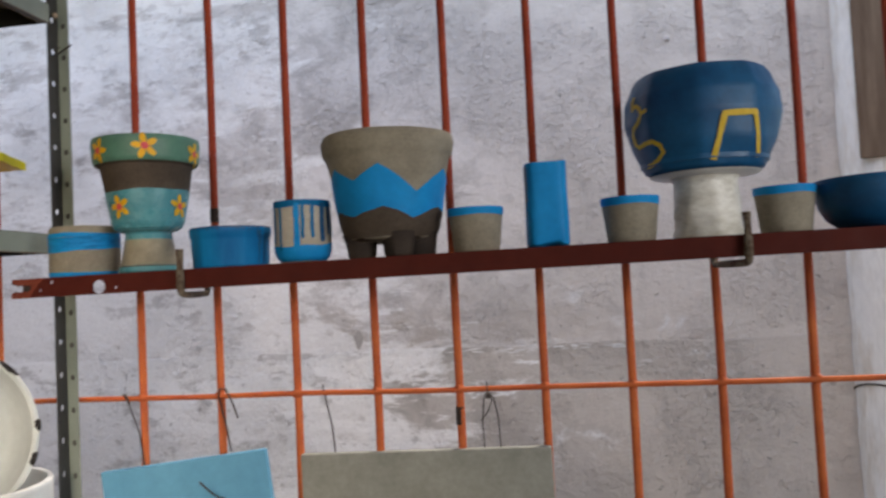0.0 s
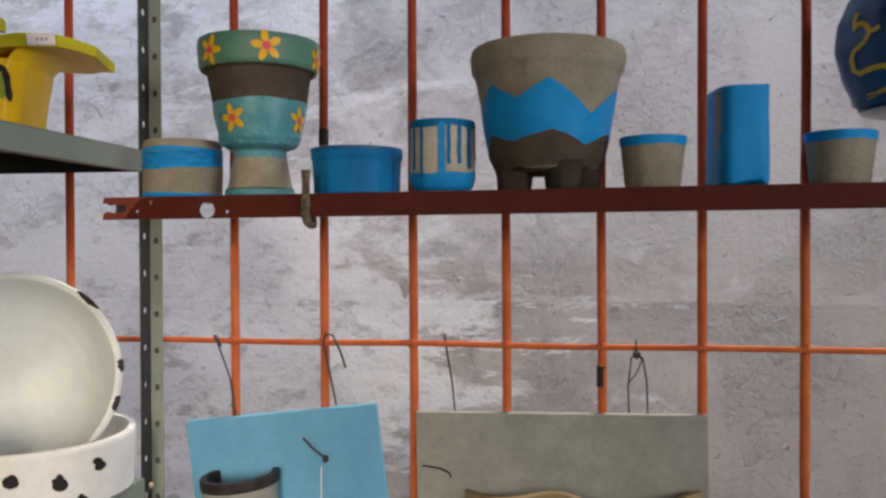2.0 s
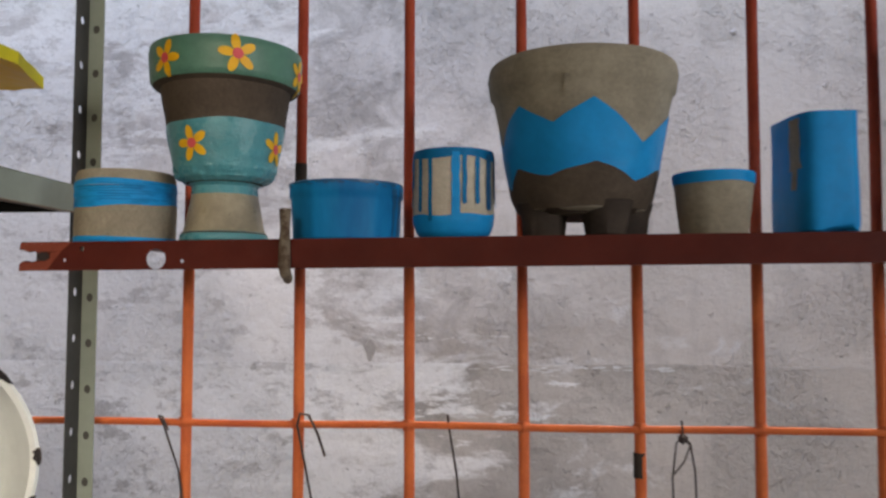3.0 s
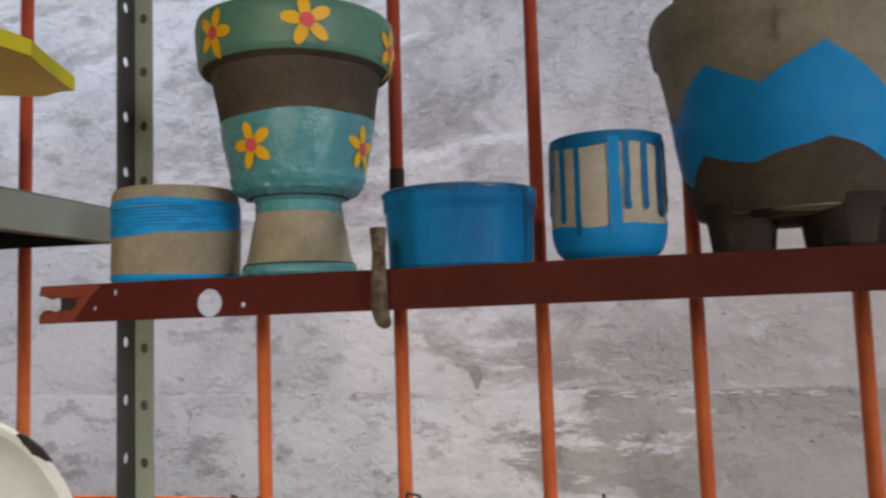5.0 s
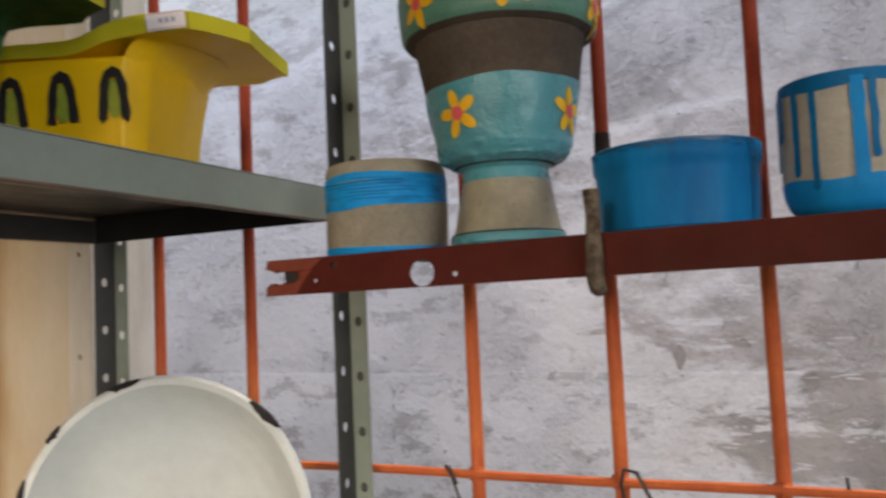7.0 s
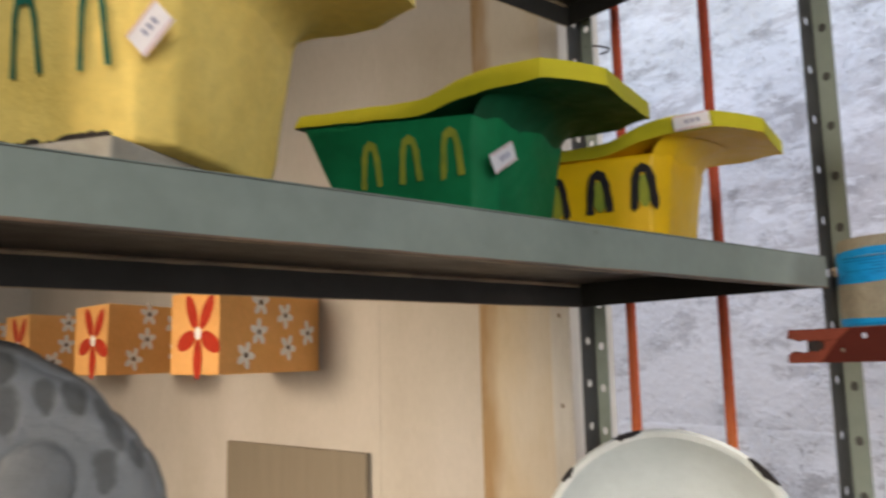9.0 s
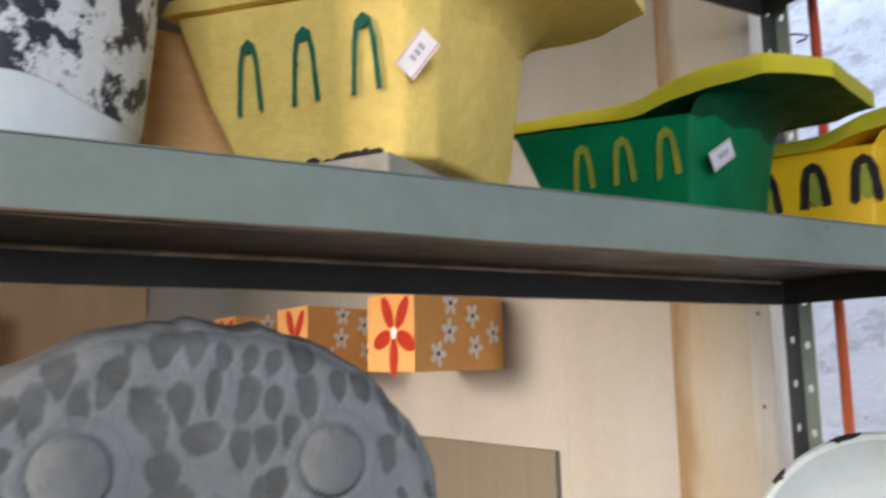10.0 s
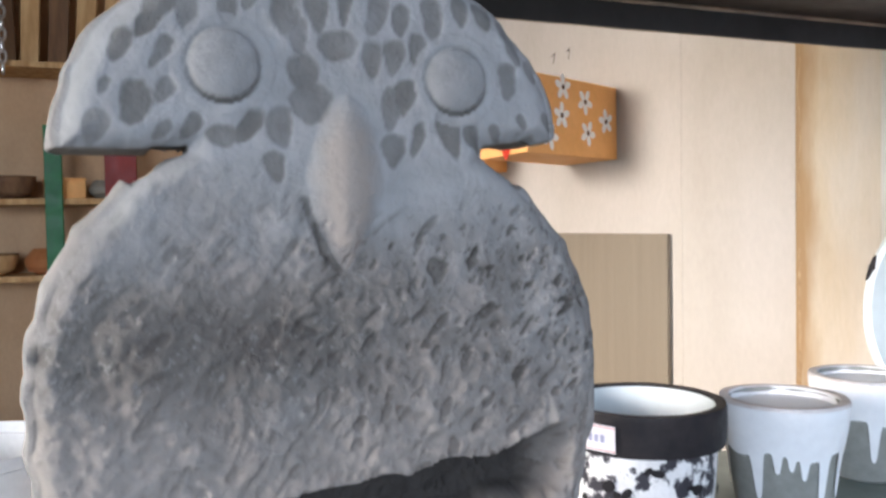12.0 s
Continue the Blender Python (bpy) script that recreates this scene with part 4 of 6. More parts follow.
nail = wire("nail", slab, [(-0.087, -0.007, -0.096), (-0.100, -0.03, -0.075), (-0.115, -0.045, -0.052)], 0.0022)
part("knot", revolve([(0, -0.007), (0.006, -0.003), (0.006, 0.004), (0, 0.008)], 10, 0.003), WIRE, slab).matrix_local = pose(-0.087, -0.010, -0.096)
bm = bmesh.new()
ribbon(bm, on_plane((0, -0.0062, 0), (1, 0, 0), (0, 0, 1), 0.0008), [(-0.095, -0.11), (-0.096, -0.2), (-0.094, -0.3)], 0.0022)
part("drip", bm, WHITE, slab)

slab = thing("grey_wall_planter", (-0.483, 1.514, 1.182), "grey cement slab with a half bowl, wired to the grille", "wall planter")
bm = boxed(0.0, 0.478, -0.008, 0.010, -0.40, 0.0)
sl = part("slab", bm, GREYSLAB, slab, "rough grey cement slab", bevel=0.0025)
sl.matrix_local = pose(0, 0, 0, 0, -0.9, 0)
bm = bmesh.new()
n = 48
rows = []
for i in range(9):
    f = i / 8
    row = []
    for k in range(n + 1):
        u = k / n
        x = 0.085 + 0.385 * u
        bulge = math.sin(math.pi * u) ** 0.6
        top = -0.128 + 0.028 * math.exp(-((u - 0.40) / 0.17) ** 2) + 0.016 * math.exp(-((u - 0.95) / 0.12) ** 2) - 0.006 * math.sin(math.pi * u)
        row.append(bm.verts.new((x, -0.009 - 0.075 * bulge * (1 - 0.75 * f ** 2), top - 0.17 * f)))
    rows.append(row)
for a, b in zip(rows, rows[1:]):
    for k in range(n):
        bm.faces.new((a[k], a[k + 1], b[k + 1], b[k]))
out = bmesh.ops.extrude_face_region(bm, geom=list(bm.faces))
bmesh.ops.translate(bm, verts=[v for v in out["geom"] if isinstance(v, bmesh.types.BMVert)], vec=(0, 0.012, 0.001))
part("half_bowl", bm, mat("tan_cement", (0.33, 0.25, 0.14), (0.25, 0.185, 0.10), 0.8, big=12), slab, "tan half bowl", smooth=True)
wire("wire", slab, [(0.066, 0.006, -0.004), (0.060, 0.010, 0.05), (0.050, 0.0, 0.118), (0.049, -0.004, 0.132)], 0.0018)
wire("wire", slab, [(0.355, 0.004, -0.002), (0.353, 0.002, 0.05), (0.358, -0.002, 0.098), (0.366, -0.006, 0.107), (0.365, -0.004, 0.128)], 0.0014)
wire("wire", slab, [(0.385, 0.004, -0.002), (0.383, 0.002, 0.06), (0.376, -0.002, 0.098), (0.366, -0.006, 0.107), (0.374, -0.012, 0.096), (0.366, -0.012, 0.075), (0.352, -0.012, 0.058)], 0.0014)
part("knot", revolve([(0, -0.008), (0.006, -0.004), (0.007, 0.003), (0, 0.008)], 10, 0.004), WIRE, slab).matrix_local = pose(0.366, -0.006, 0.104)
wire("nail", slab, [(0.012, -0.010, -0.090), (0.04, -0.014, -0.092), (0.058, -0.018, -0.098), (0.062, -0.02, -0.106)], 0.0018)

# ---------------------------------------------------------------- slotted steel rack
rack = thing("slotted_rack", (-0.955, 0.10, 0), "grey-green slotted steel rack, paint worn at the edges", "shelf rack")
RL, RD = 1.35, 0.374      # length along y, depth along -x


def slotted_flange(length, width=0.031, pitch=0.0645, first=0.042):
    """A flange in the xz plane, x from 0 to width, with round holes down its middle."""
    bm = bmesh.new()
    r, n, half = 0.0052, 12, 0.010
    cx = width * 0.52
    z = 0.0
    zc = first
    def quad(x0, x1, z0, z1):
        bm.faces.new([bm.verts.new(c) for c in ((x0, 0, z0), (x1, 0, z0), (x1, 0, z1), (x0, 0, z1))])
    while zc + half < length:
        quad(0, width, z, zc - half)
        quad(0, cx - half, zc - half, zc + half)
        quad(cx + half, width, zc - half, zc + half)
        ring, edge = [], []
        for k in range(n):
            a = 2 * math.pi * (k + 0.5) / n
            c, s = math.cos(a), math.sin(a)
            f = half / max(abs(c), abs(s))
            ring.append(bm.verts.new((cx + r * c, 0, zc + 1.2 * r * s)))
            edge.append(bm.verts.new((cx + f * c, 0, zc + f * s)))
        for k in range(n):
            j = (k + 1) % n
            bm.faces.new((ring[k], ring[j], edge[j], edge[k]))
        z = zc + half
        zc += pitch
    quad(0, width, z, length)
    bmesh.ops.remove_doubles(bm, verts=bm.verts, dist=0.0001)
    out = bmesh.ops.extrude_face_region(bm, geom=list(bm.faces))
    bmesh.ops.translate(bm, verts=[v for v in out["geom"] if isinstance(v, bmesh.types.BMVert)], vec=(0, 0.0018, 0))
    return bm


def upright(x, y, sx, sy, first):
    post = part("upright", slotted_flange(2.5, 0.0240, first=first), RACK, rack, "slotted steel upright")
    post.matrix_local = pose(x, y, 0) @ Matrix.Diagonal((sx, 1, 1, 1))
    fl = part("side_flange", slotted_flange(2.5, 0.0335, first=first + 0.008), RACKSHADE, post)
    fl.matrix_local = pose(0, 0.0, 0, 0, 0, -90 if sy < 0 else 90) @ Matrix.Diagonal((1, 1, 1, 1))
    return post


post = upright(0.0, 1.388, 1, -1, 0.0555)
# added strip that makes the holes of this upright look dark
part("hole_backing", boxed(0.003, 0.0225, 0.0030, 0.0046, 0.0, 2.5), RACKSHADE, post, "dark strip added behind the upright's holes")
upright(-0.372, 1.378, 1, -1, 0.0485)
upright(0.0, -0.002, 1, 1, 0.05)
upright(-0.372, -0.002, 1, 1, 0.05)


def rack_shelf(z):
    """A pressed steel shelf with turned-down lips; z is its top."""
    bm = bmesh.new()
    t = 0.0016
    x0, x1, y0, y1 = -RD, 0.009, 0.0, RL
    box(bm, x0, x1, y0, y1, z - t * 0.5, z)
    sh = part("shelf", bm, RACK, rack, "pressed steel shelf")
    part("underside", boxed(x0 + t, x1 - t, y0 + t, y1 - t, z - t, z - t * 0.5), UNDER, sh, "brown underside, darkened for its shade")
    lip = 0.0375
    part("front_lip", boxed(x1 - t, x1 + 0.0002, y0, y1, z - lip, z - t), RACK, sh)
    part("back_lip", boxed(x0 - 0.0002, x0 + t, y0, y1, z - 0.037, z - t), RACKSHADE, sh)
    part("end_lip", boxed(x0 + t, x1 - t, y1 - t, y1, z - lip, z - t), LIPSHADE, sh)
    part("end_lip", boxed(x0 + t, x1 - t, y0, y0 + t, z - lip, z - t), LIPSHADE, sh)
    ln = [y0 + (y1 - y0) * k / 40 for k in range(41)]
    def worn_line(x, zz, r, m, seed, label=""):
        part("hem", tube([(x, y, zz + 0.0007 * noise.noise(Vector((y * 9, z, seed)))) for y in ln], r, 8, 0.3), m, sh, label, smooth=True)
    worn_line(x1 - 0.0008, z - lip - 0.0003, 0.0013, HEMDARK, 0, "worn bare edge")
    worn_line(x1 - 0.0165, z - lip + 0.0006, 0.0011, HEM, 5)
    worn_line(x0 + 0.0012, z - 0.004, 0.0030, HEM, 3)
    worn_line(x0 - 0.0002, z - 0.0372, 0.0011, HEM, 8)
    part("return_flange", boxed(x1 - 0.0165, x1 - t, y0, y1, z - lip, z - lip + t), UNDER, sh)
    return sh


for z in (0.25, 1.067, 1.630, 2.088):
    rack_shelf(z)
for yy, zz in ((1.372, 1.611), (1.372, 2.07), (1.372, 1.05)):
    b = part("bolt", revolve([(0, -0.001), (0.006, -0.001), (0.0055, 0.003), (0, 0.0045)], 10, 0.0), HEM, rack)
    b.matrix_local = pose(0.0115, yy - 0.006, zz, 0, 90, 0)


# ---------------------------------------------------------------- tipper-shaped planters on the middle shelf
BED, WIDE, NOSE = 0.21, 0.185, 0.014


def tipper(corner, heading, hull, rim, under, window_mat, fill_mat, label, raised=0.0, size=1.0, tag=None, side_tag=None, rim_tag=False, line=0.0042, tall=1.0, bare=False, stations=(0.082, 0.129, 0.176), wide=1.0, low=0.050, stern=0.0):
    """A planter shaped like a tipper's bed. corner: the foot of its near front corner; heading: degrees from +x.
    Locally the front looks along +x, the near side lies at y = -WIDE / 2 and the bed reaches from x = -BED to 0."""
    m = pose(*corner, 0, 0, heading) @ Matrix.Diagonal((size, size, size, 1)) @ Matrix.Translation((0, WIDE / 2, 0))
    b = thing("tipper_planter", m, label, "planter", "tipper planters")
    H, h = 0.112, WIDE / 2
    def rise(x):
        return stern * min(1.0, max(0.0, -x / BED))
    def plan(f):
        k, s = 1 - f, 0.86 + 0.14 * f
        r = 0.016
        x0, x1 = -BED + 0.062 * k, NOSE - 0.012 * k
        return [(x0, -h * s), (x1 - r, -h * s), (x1, -h * s + r * 1.3), (x1 + 0.010 * f, 0), (x1, h * s - r * 1.3), (x1 - r, h * s), (x0, h * s)]
    bm = bmesh.new()
    levels = [[bm.verts.new((x, y, raised + (H + rise(x)) * f)) for x, y in plan(f)] for f in (0.0, 0.16, 0.45, 0.75, 1.0)]
    for a, d in zip(levels, levels[1:]):
        for i in range(7):
            bm.faces.new((a[i], a[(i + 1) % 7], d[(i + 1) % 7], d[i]))
    bm.faces.new(levels[0][::-1])
    bm.faces.new(levels[-1])
    bmesh.ops.subdivide_edges(bm, edges=[e for e in bm.edges if e.calc_length() > 0.05], cuts=3, use_grid_fill=True)
    bmesh.ops.bevel(bm, geom=[e for e in bm.edges if len(e.link_faces) == 2 and e.calc_face_angle() > 0.25], offset=0.004, segments=3, affect="EDGES", profile=0.5)
    for v in bm.verts:
        v.co += Vector((0.8, 1, 0.5)) * 0.0022 * noise.noise(v.co * 30 + Vector((heading, 0, 0)))
    body = part("bed", bm, hull, b, smooth=True)
    # rim plate along the sides, swept up into a canopy in front
    OVER, st, cols = 0.116, 44, 9
    bm = bmesh.new()
    up_rows, lo_rows = [], []
    for i in range(st + 1):
        x = -BED - 0.008 + (BED + 0.008 + OVER) * i / st
        q = min(max((x + 0.075) / 0.095, 0.0), 1.0)
        q = q * q * (3 - 2 * q)
        e = max(0.0, (x - (OVER - 0.045)) / 0.045)
        g = min(max((x + BED) / BED, 0), 1)
        z = raised + H + rise(x) + 0.0006 + 0.016 * q - 0.006 * e * e
        y = h + 0.004 + 0.004 * q
        y *= 1 - 0.40 * e
        thick = (0.0115 + 0.0055 * g + 0.002 * q) * (1 - 0.12 * e)
        back = 0.25 if i == 0 else 1.0
        up_rows.append([bm.verts.new((x, y * (2 * k / (cols - 1) - 1), z + thick * back)) for k in range(cols)])
        lo_rows.append([bm.verts.new((x, y * (2 * k / (cols - 1) - 1), z)) for k in range(cols)])
    fu = []
    for i in range(st):
        for k in range(cols - 1):
            bm.faces.new((up_rows[i][k], up_rows[i][k + 1], up_rows[i + 1][k + 1], up_rows[i + 1][k]))
            fu.append(bm.faces.new((lo_rows[i][k], lo_rows[i + 1][k], lo_rows[i + 1][k + 1], lo_rows[i][k + 1])))
        for k in (0, cols - 1):
            bm.faces.new((up_rows[i][k], up_rows[i + 1][k], lo_rows[i + 1][k], lo_rows[i][k]))
    for i in (0, st):
        for k in range(cols - 1):
            bm.faces.new((up_rows[i][k], up_rows[i][k + 1], lo_rows[i][k + 1], lo_rows[i][k]))
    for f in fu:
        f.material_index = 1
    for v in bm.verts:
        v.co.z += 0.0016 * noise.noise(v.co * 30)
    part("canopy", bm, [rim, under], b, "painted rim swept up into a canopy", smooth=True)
    # rounded neck that joins the front wall to the raised canopy
    bm = bmesh.new()
    rows = []
    for i in range(7):
        t = i / 6
        ring = []
        for k in range(21):
            s = 2 * k / 20 - 1
            x = NOSE - 0.0035 * (1 - t) + 0.0088 * (1 - abs(s)) - 0.016 * abs(s) ** 6 + 0.036 * (1 - math.cos(t * math.pi / 2)) * (1 - 0.5 * s * s)
            ring.append(bm.verts.new((x, s * h * 0.985, raised + H - 0.016 + 0.032 * math.sin(t * math.pi / 2))))
        rows.append(ring)
    for p0, p1 in zip(rows, rows[1:]):
        for k in range(20):
            bm.faces.new((p0[k], p0[k + 1], p1[k + 1], p1[k]))
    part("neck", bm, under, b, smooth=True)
    def skin(a, z, extra=0.0):
        return Vector((a, -h * (0.86 + 0.14 * z / (H + rise(a))) - 0.0030 - extra, raised + z))
    for i, s in enumerate(stations):
        x, w0 = s - BED, 0.021 * wide
        zb = low + 0.002 * i + 0.6 * rise(x)
        zt = zb + 0.052 * tall
        d = zt - zb
        if fill_mat:
            bm = bmesh.new()
            blob(bm, skin, x, zb + 0.42 * d, w0 * 0.34, d * 0.40, 0)
            part("window_fill", bm, fill_mat, body)
        bm = bmesh.new()
        ribbon(bm, skin, [(x - w0 * 0.50, zb), (x - w0 * 0.36, zb + 0.68 * d), (x - w0 * 0.22, zt - 0.07 * d), (x, zt), (x + w0 * 0.22, zt - 0.07 * d), (x + w0 * 0.36, zb + 0.68 * d), (x + w0 * 0.46, zb + 0.02 * d)], line, 0.0006)
        for k in range(4):
            t, side = random.random(), random.choice((-1, 1))
            blob(bm, skin, x + side * w0 * (0.48 - 0.14 * t) + random.uniform(-0.12, 0.12) * line, zb + 0.66 * d * t, line * random.uniform(0.25, 0.5), line * random.uniform(0.5, 1.1), side * 0.2, 8, extra=0.0007)
        blob(bm, skin, x, zt - 0.08 * d, w0 * 0.27, d * 0.075, 0.2, 9, extra=0.0008)
        part("painted_window", bm, window_mat, body)
    if bare:
        # paint worn off along the lower edge
        bm = bmesh.new()
        for k in range(26):
            blob(bm, skin, -BED + 0.070 + 0.118 * random.random(), random.uniform(0.0015, 0.006), random.uniform(0.003, 0.010), random.uniform(0.0015, 0.004), random.uniform(-0.2, 0.2), 8, extra=0.0002 + 0.00002 * k)
        part("worn_edge", bm, DARKCLAY, body, "dark bare edge where paint wore off")
    if tag:
        y, z, w0, h0, tr = tag
        front = lambda a, zz, extra=0.0: Vector((NOSE + 0.0055 + 0.010 * (1 - (a / h) ** 2) - 0.010 * (1 - zz / H) + extra, a, raised + zz))
        price_tag(b, front, -h + y, z, w0, h0, tr)
    if side_tag:
        x, z, w0, h0, tr = side_tag
        price_tag(b, skin, x, z, w0, h0, tr)
    if rim_tag:
        price_tag(b, on_plane((0.048, -h - 0.009, raised + H + 0.026), (1, 0, 0.04), (-0.12, 0, 1), 0.0016), 0, 0, 0.040, 0.018, 0)
    return b


SZ = 1.6305
tipper((-1.037, 0.970, SZ), 18, GREEN, LIME, SHADEGREEN, OLIVE, None, "green tipper-shaped planter with lime rim and painted windows", tag=(0.016, 0.070, 0.036, 0.019, 0.55), line=0.0062, tall=0.85, stations=(0.089, 0.136, 0.183), stern=0.021)
tipper((-1.012, 1.209, SZ), 18, BRIGHTYELLOW, LIME, BRIGHTYELLOW, BLACK, OLIVE, "bright yellow tipper-shaped planter with lime rim and dark windows", rim_tag=True, line=0.0095, size=0.94, tall=0.92, low=0.045, wide=1.25, stations=(0.086, 0.141, 0.196), bare=True, stern=0.006)
tipper((-0.957, 0.636, SZ), 33, PALEYELLOW, PALEYELLOW, PALEYELLOW, DEEPGREEN, None, "pale yellow tipper-shaped planter with green outlined windows", raised=0.018, side_tag=(0.006, 0.062, 0.028, 0.019, 0.72), stations=(0.076, 0.126, 0.176), low=0.038, line=0.0042, bare=True, stern=0.022)
foot = bpy.data.objects["tipper_planter.002"]
bm = boxed(-0.034, -0.002, WIDE / 2 * 0.86 - 0.060, WIDE / 2 * 0.86 - 0.004, 0, 0.022)
part("front_foot", bm, PALEYELLOW, foot, bevel=0.004)
blk = thing("grey_block", (-1.00, 0.635, SZ), "small grey cement block under the pale yellow planter", "block", turn=33)
part("block", boxed(-0.075, 0.025, -0.028, 0.12, 0, 0.0178), CEMENTPALE, blk, bevel=0.003)

p = thing("speckled_pot", (-1.06, 0.405, SZ), "white pot with black brushed smears", "flower pot")
o = [(0.07, 0), (0.082, 0.004), (0.088, 0.05), (0.092, 0.11), (0.094, 0.17)]
part("pot_body", revolve(shell(o, 0.008), 56, 0.001, 2), WHITE, p, smooth=True)
part("smear_coat", coat(o, wavy(0.026, 0.010, 2, 1.0, 0.004), const(0.168), rows=10, wob=0.001, seed=2), SPECKLED, p, "black smears", smooth=True)
p = thing("tan_planter", (-1.235, 0.50, SZ), "tan wooden trough with a dark slot", "planter")
part("trough", boxed(-0.07, 0.07, -0.12, 0.085, 0.034, 0.155), TANWOOD, p, bevel=0.004)
part("slot", boxed(-0.06, 0.06, -0.11, 0.075, 0.018, 0.034), DARKWOOD, p, "dark recessed slot")
part("trough_base", boxed(-0.07, 0.07, -0.12, 0.085, 0.0, 0.018), TANWOOD, p, bevel=0.003)

# ---------------------------------------------------------------- lower shelf: white vessels
LZ = 1.0675
p = thing("spotted_pot", (-1.095, 1.36, LZ), "wide white pot with black brushed spots", "flower pot")
o = [(0.150, 0), (0.158, 0.004), (0.160, 0.05), (0.161, 0.094)]
part("pot_body", revolve(shell(o, 0.012), 72, 0.001, 4), WHITE, p, smooth=True)
sk = on_pot(o, FRONT, 0.0012)
for a, z, s in ((-0.03, 0.055, 0.014), (0.075, 0.06, 0.013), (0.14, 0.05, 0.013), (0.20, 0.064, 0.012), (0.03, 0.018, 0.012), (0.11, 0.018, 0.013), (-0.09, 0.03, 0.013), (0.17, 0.016, 0.01)):
    bm = bmesh.new()
    for q in range(5):
        blob(bm, sk, a + random.uniform(-0.3, 0.3) * s, z + random.uniform(-0.4, 0.4) * s, s * random.uniform(0.4, 0.75), s * random.uniform(0.55, 0.95), random.uniform(0, 3), 9, extra=0.0002 * q)
    part("spot", bm, BLACK, p)

# tilted basin leaning in the pot's mouth
R = 0.172
basin = thing("enamel_basin", Matrix.Translation((-1.125, 1.352, 1.252)) @ Vector((0.352, -0.92, 0.17)).to_track_quat("Z", "Y").to_matrix().to_4x4(), "white basin with black chips on the rim, standing tilted", "basin")
bowl = dense([(0.0, -0.099), (0.045, -0.098), (0.085, -0.094), (0.118, -0.078), (0.145, -0.050), (0.161, -0.020), (R, -0.003), (R + 0.001, 0.002), (R - 0.003, 0.005), (R - 0.010, 0.004),
              (0.157, -0.006), (0.150, -0.020), (0.140, -0.037), (0.126, -0.053), (0.106, -0.068), (0.080, -0.078), (0.050, -0.083), (0.0, -0.085)])
part("basin_bowl", revolve(bowl, 80, 0.0012, 5), ENAMEL, basin, smooth=True)
for a0, wa in ((47, 14), (107, 13), (5, 7), (-16, 8), (-45, 11), (165, 12), (215, 9), (260, 10), (140, 8)):
    bm = bmesh.new()
    prof = [(R - 0.006, 0.0062), (R + 0.0020, 0.0052), (R + 0.0026, -0.004), (R - 0.004, -0.010)]
    cols = []
    for i in range(9):
        taper = math.sin(math.pi * (i + 0.6) / 9.2) ** 0.5
        col = []
        for k, (r, z) in enumerate(prof):
            a = radians(a0 + wa * (i / 8 - 0.5) + 1.6 * noise.noise(Vector((i * 0.7, a0, k * 1.7))))
            r = r - (0.008 * (1 - taper) - 0.004 * noise.noise(Vector((i * 1.1, a0, 4)))) * (-1 if k == 0 else 0.25)
            col.append(bm.verts.new((r * math.cos(a), r * math.sin(a), z)))
        cols.append(col)
    for c0, c1 in zip(cols, cols[1:]):
        for k in range(3):
            bm.faces.new((c0[k], c1[k], c1[k + 1], c0[k + 1]))
    part("rim_chip", bm, BLACK, basin, "black chip in the rim")

# paint can and dripped pots
p = thing("paint_pot", pose(-1.135, 0.838, LZ) @ Matrix.Diagonal((1, 1, 0.93, 1)), "white pot with black rim, dark smears and a price tag", "flower pot", turn=0)
o = [(0.058, 0), (0.062, 0.003), (0.066, 0.06), (0.069, 0.100), (0.0745, 0.1015), (0.0752, 0.104), (0.0758, 0.137)]
part("pot_body", revolve(shell(o, 0.008), 64, 0.0008, 6), SPECKLED, p, smooth=True)
part("black_rim", coat(o, const(0.1018), const(0.137), rows=6, wob=0.0008, seed=6), BLACK, p, "black rim", smooth=True)
part("rim_top", revolve([(0.0764, 0.1365), (0.0758, 0.1405), (0.0675, 0.1405), (0.0668, 0.12)], 64, 0.0012, 6), BLACK, p, smooth=True)
part("inside_coat", revolve([(0.0664, 0.138), (0.0655, 0.10), (0.062, 0.04), (0, 0.04)], 64, 0.0), ENAMEL, p, smooth=True)
price_tag(p, on_pot(o, -1.10, 0.0040), 0, 0.119, 0.034, 0.025, 0.0)
for i in range(16):
    bm = bmesh.new()
    a = random.uniform(-0.10, 0.08)
    blob(bm, on_pot(o, -0.1, 0.0014), a, random.uniform(0.04, 0.092), random.uniform(0.002, 0.007), random.uniform(0.003, 0.010), random.uniform(0, 3), 8, extra=0.0001 * i)
    part("dark_mark", bm, BLACK, p)
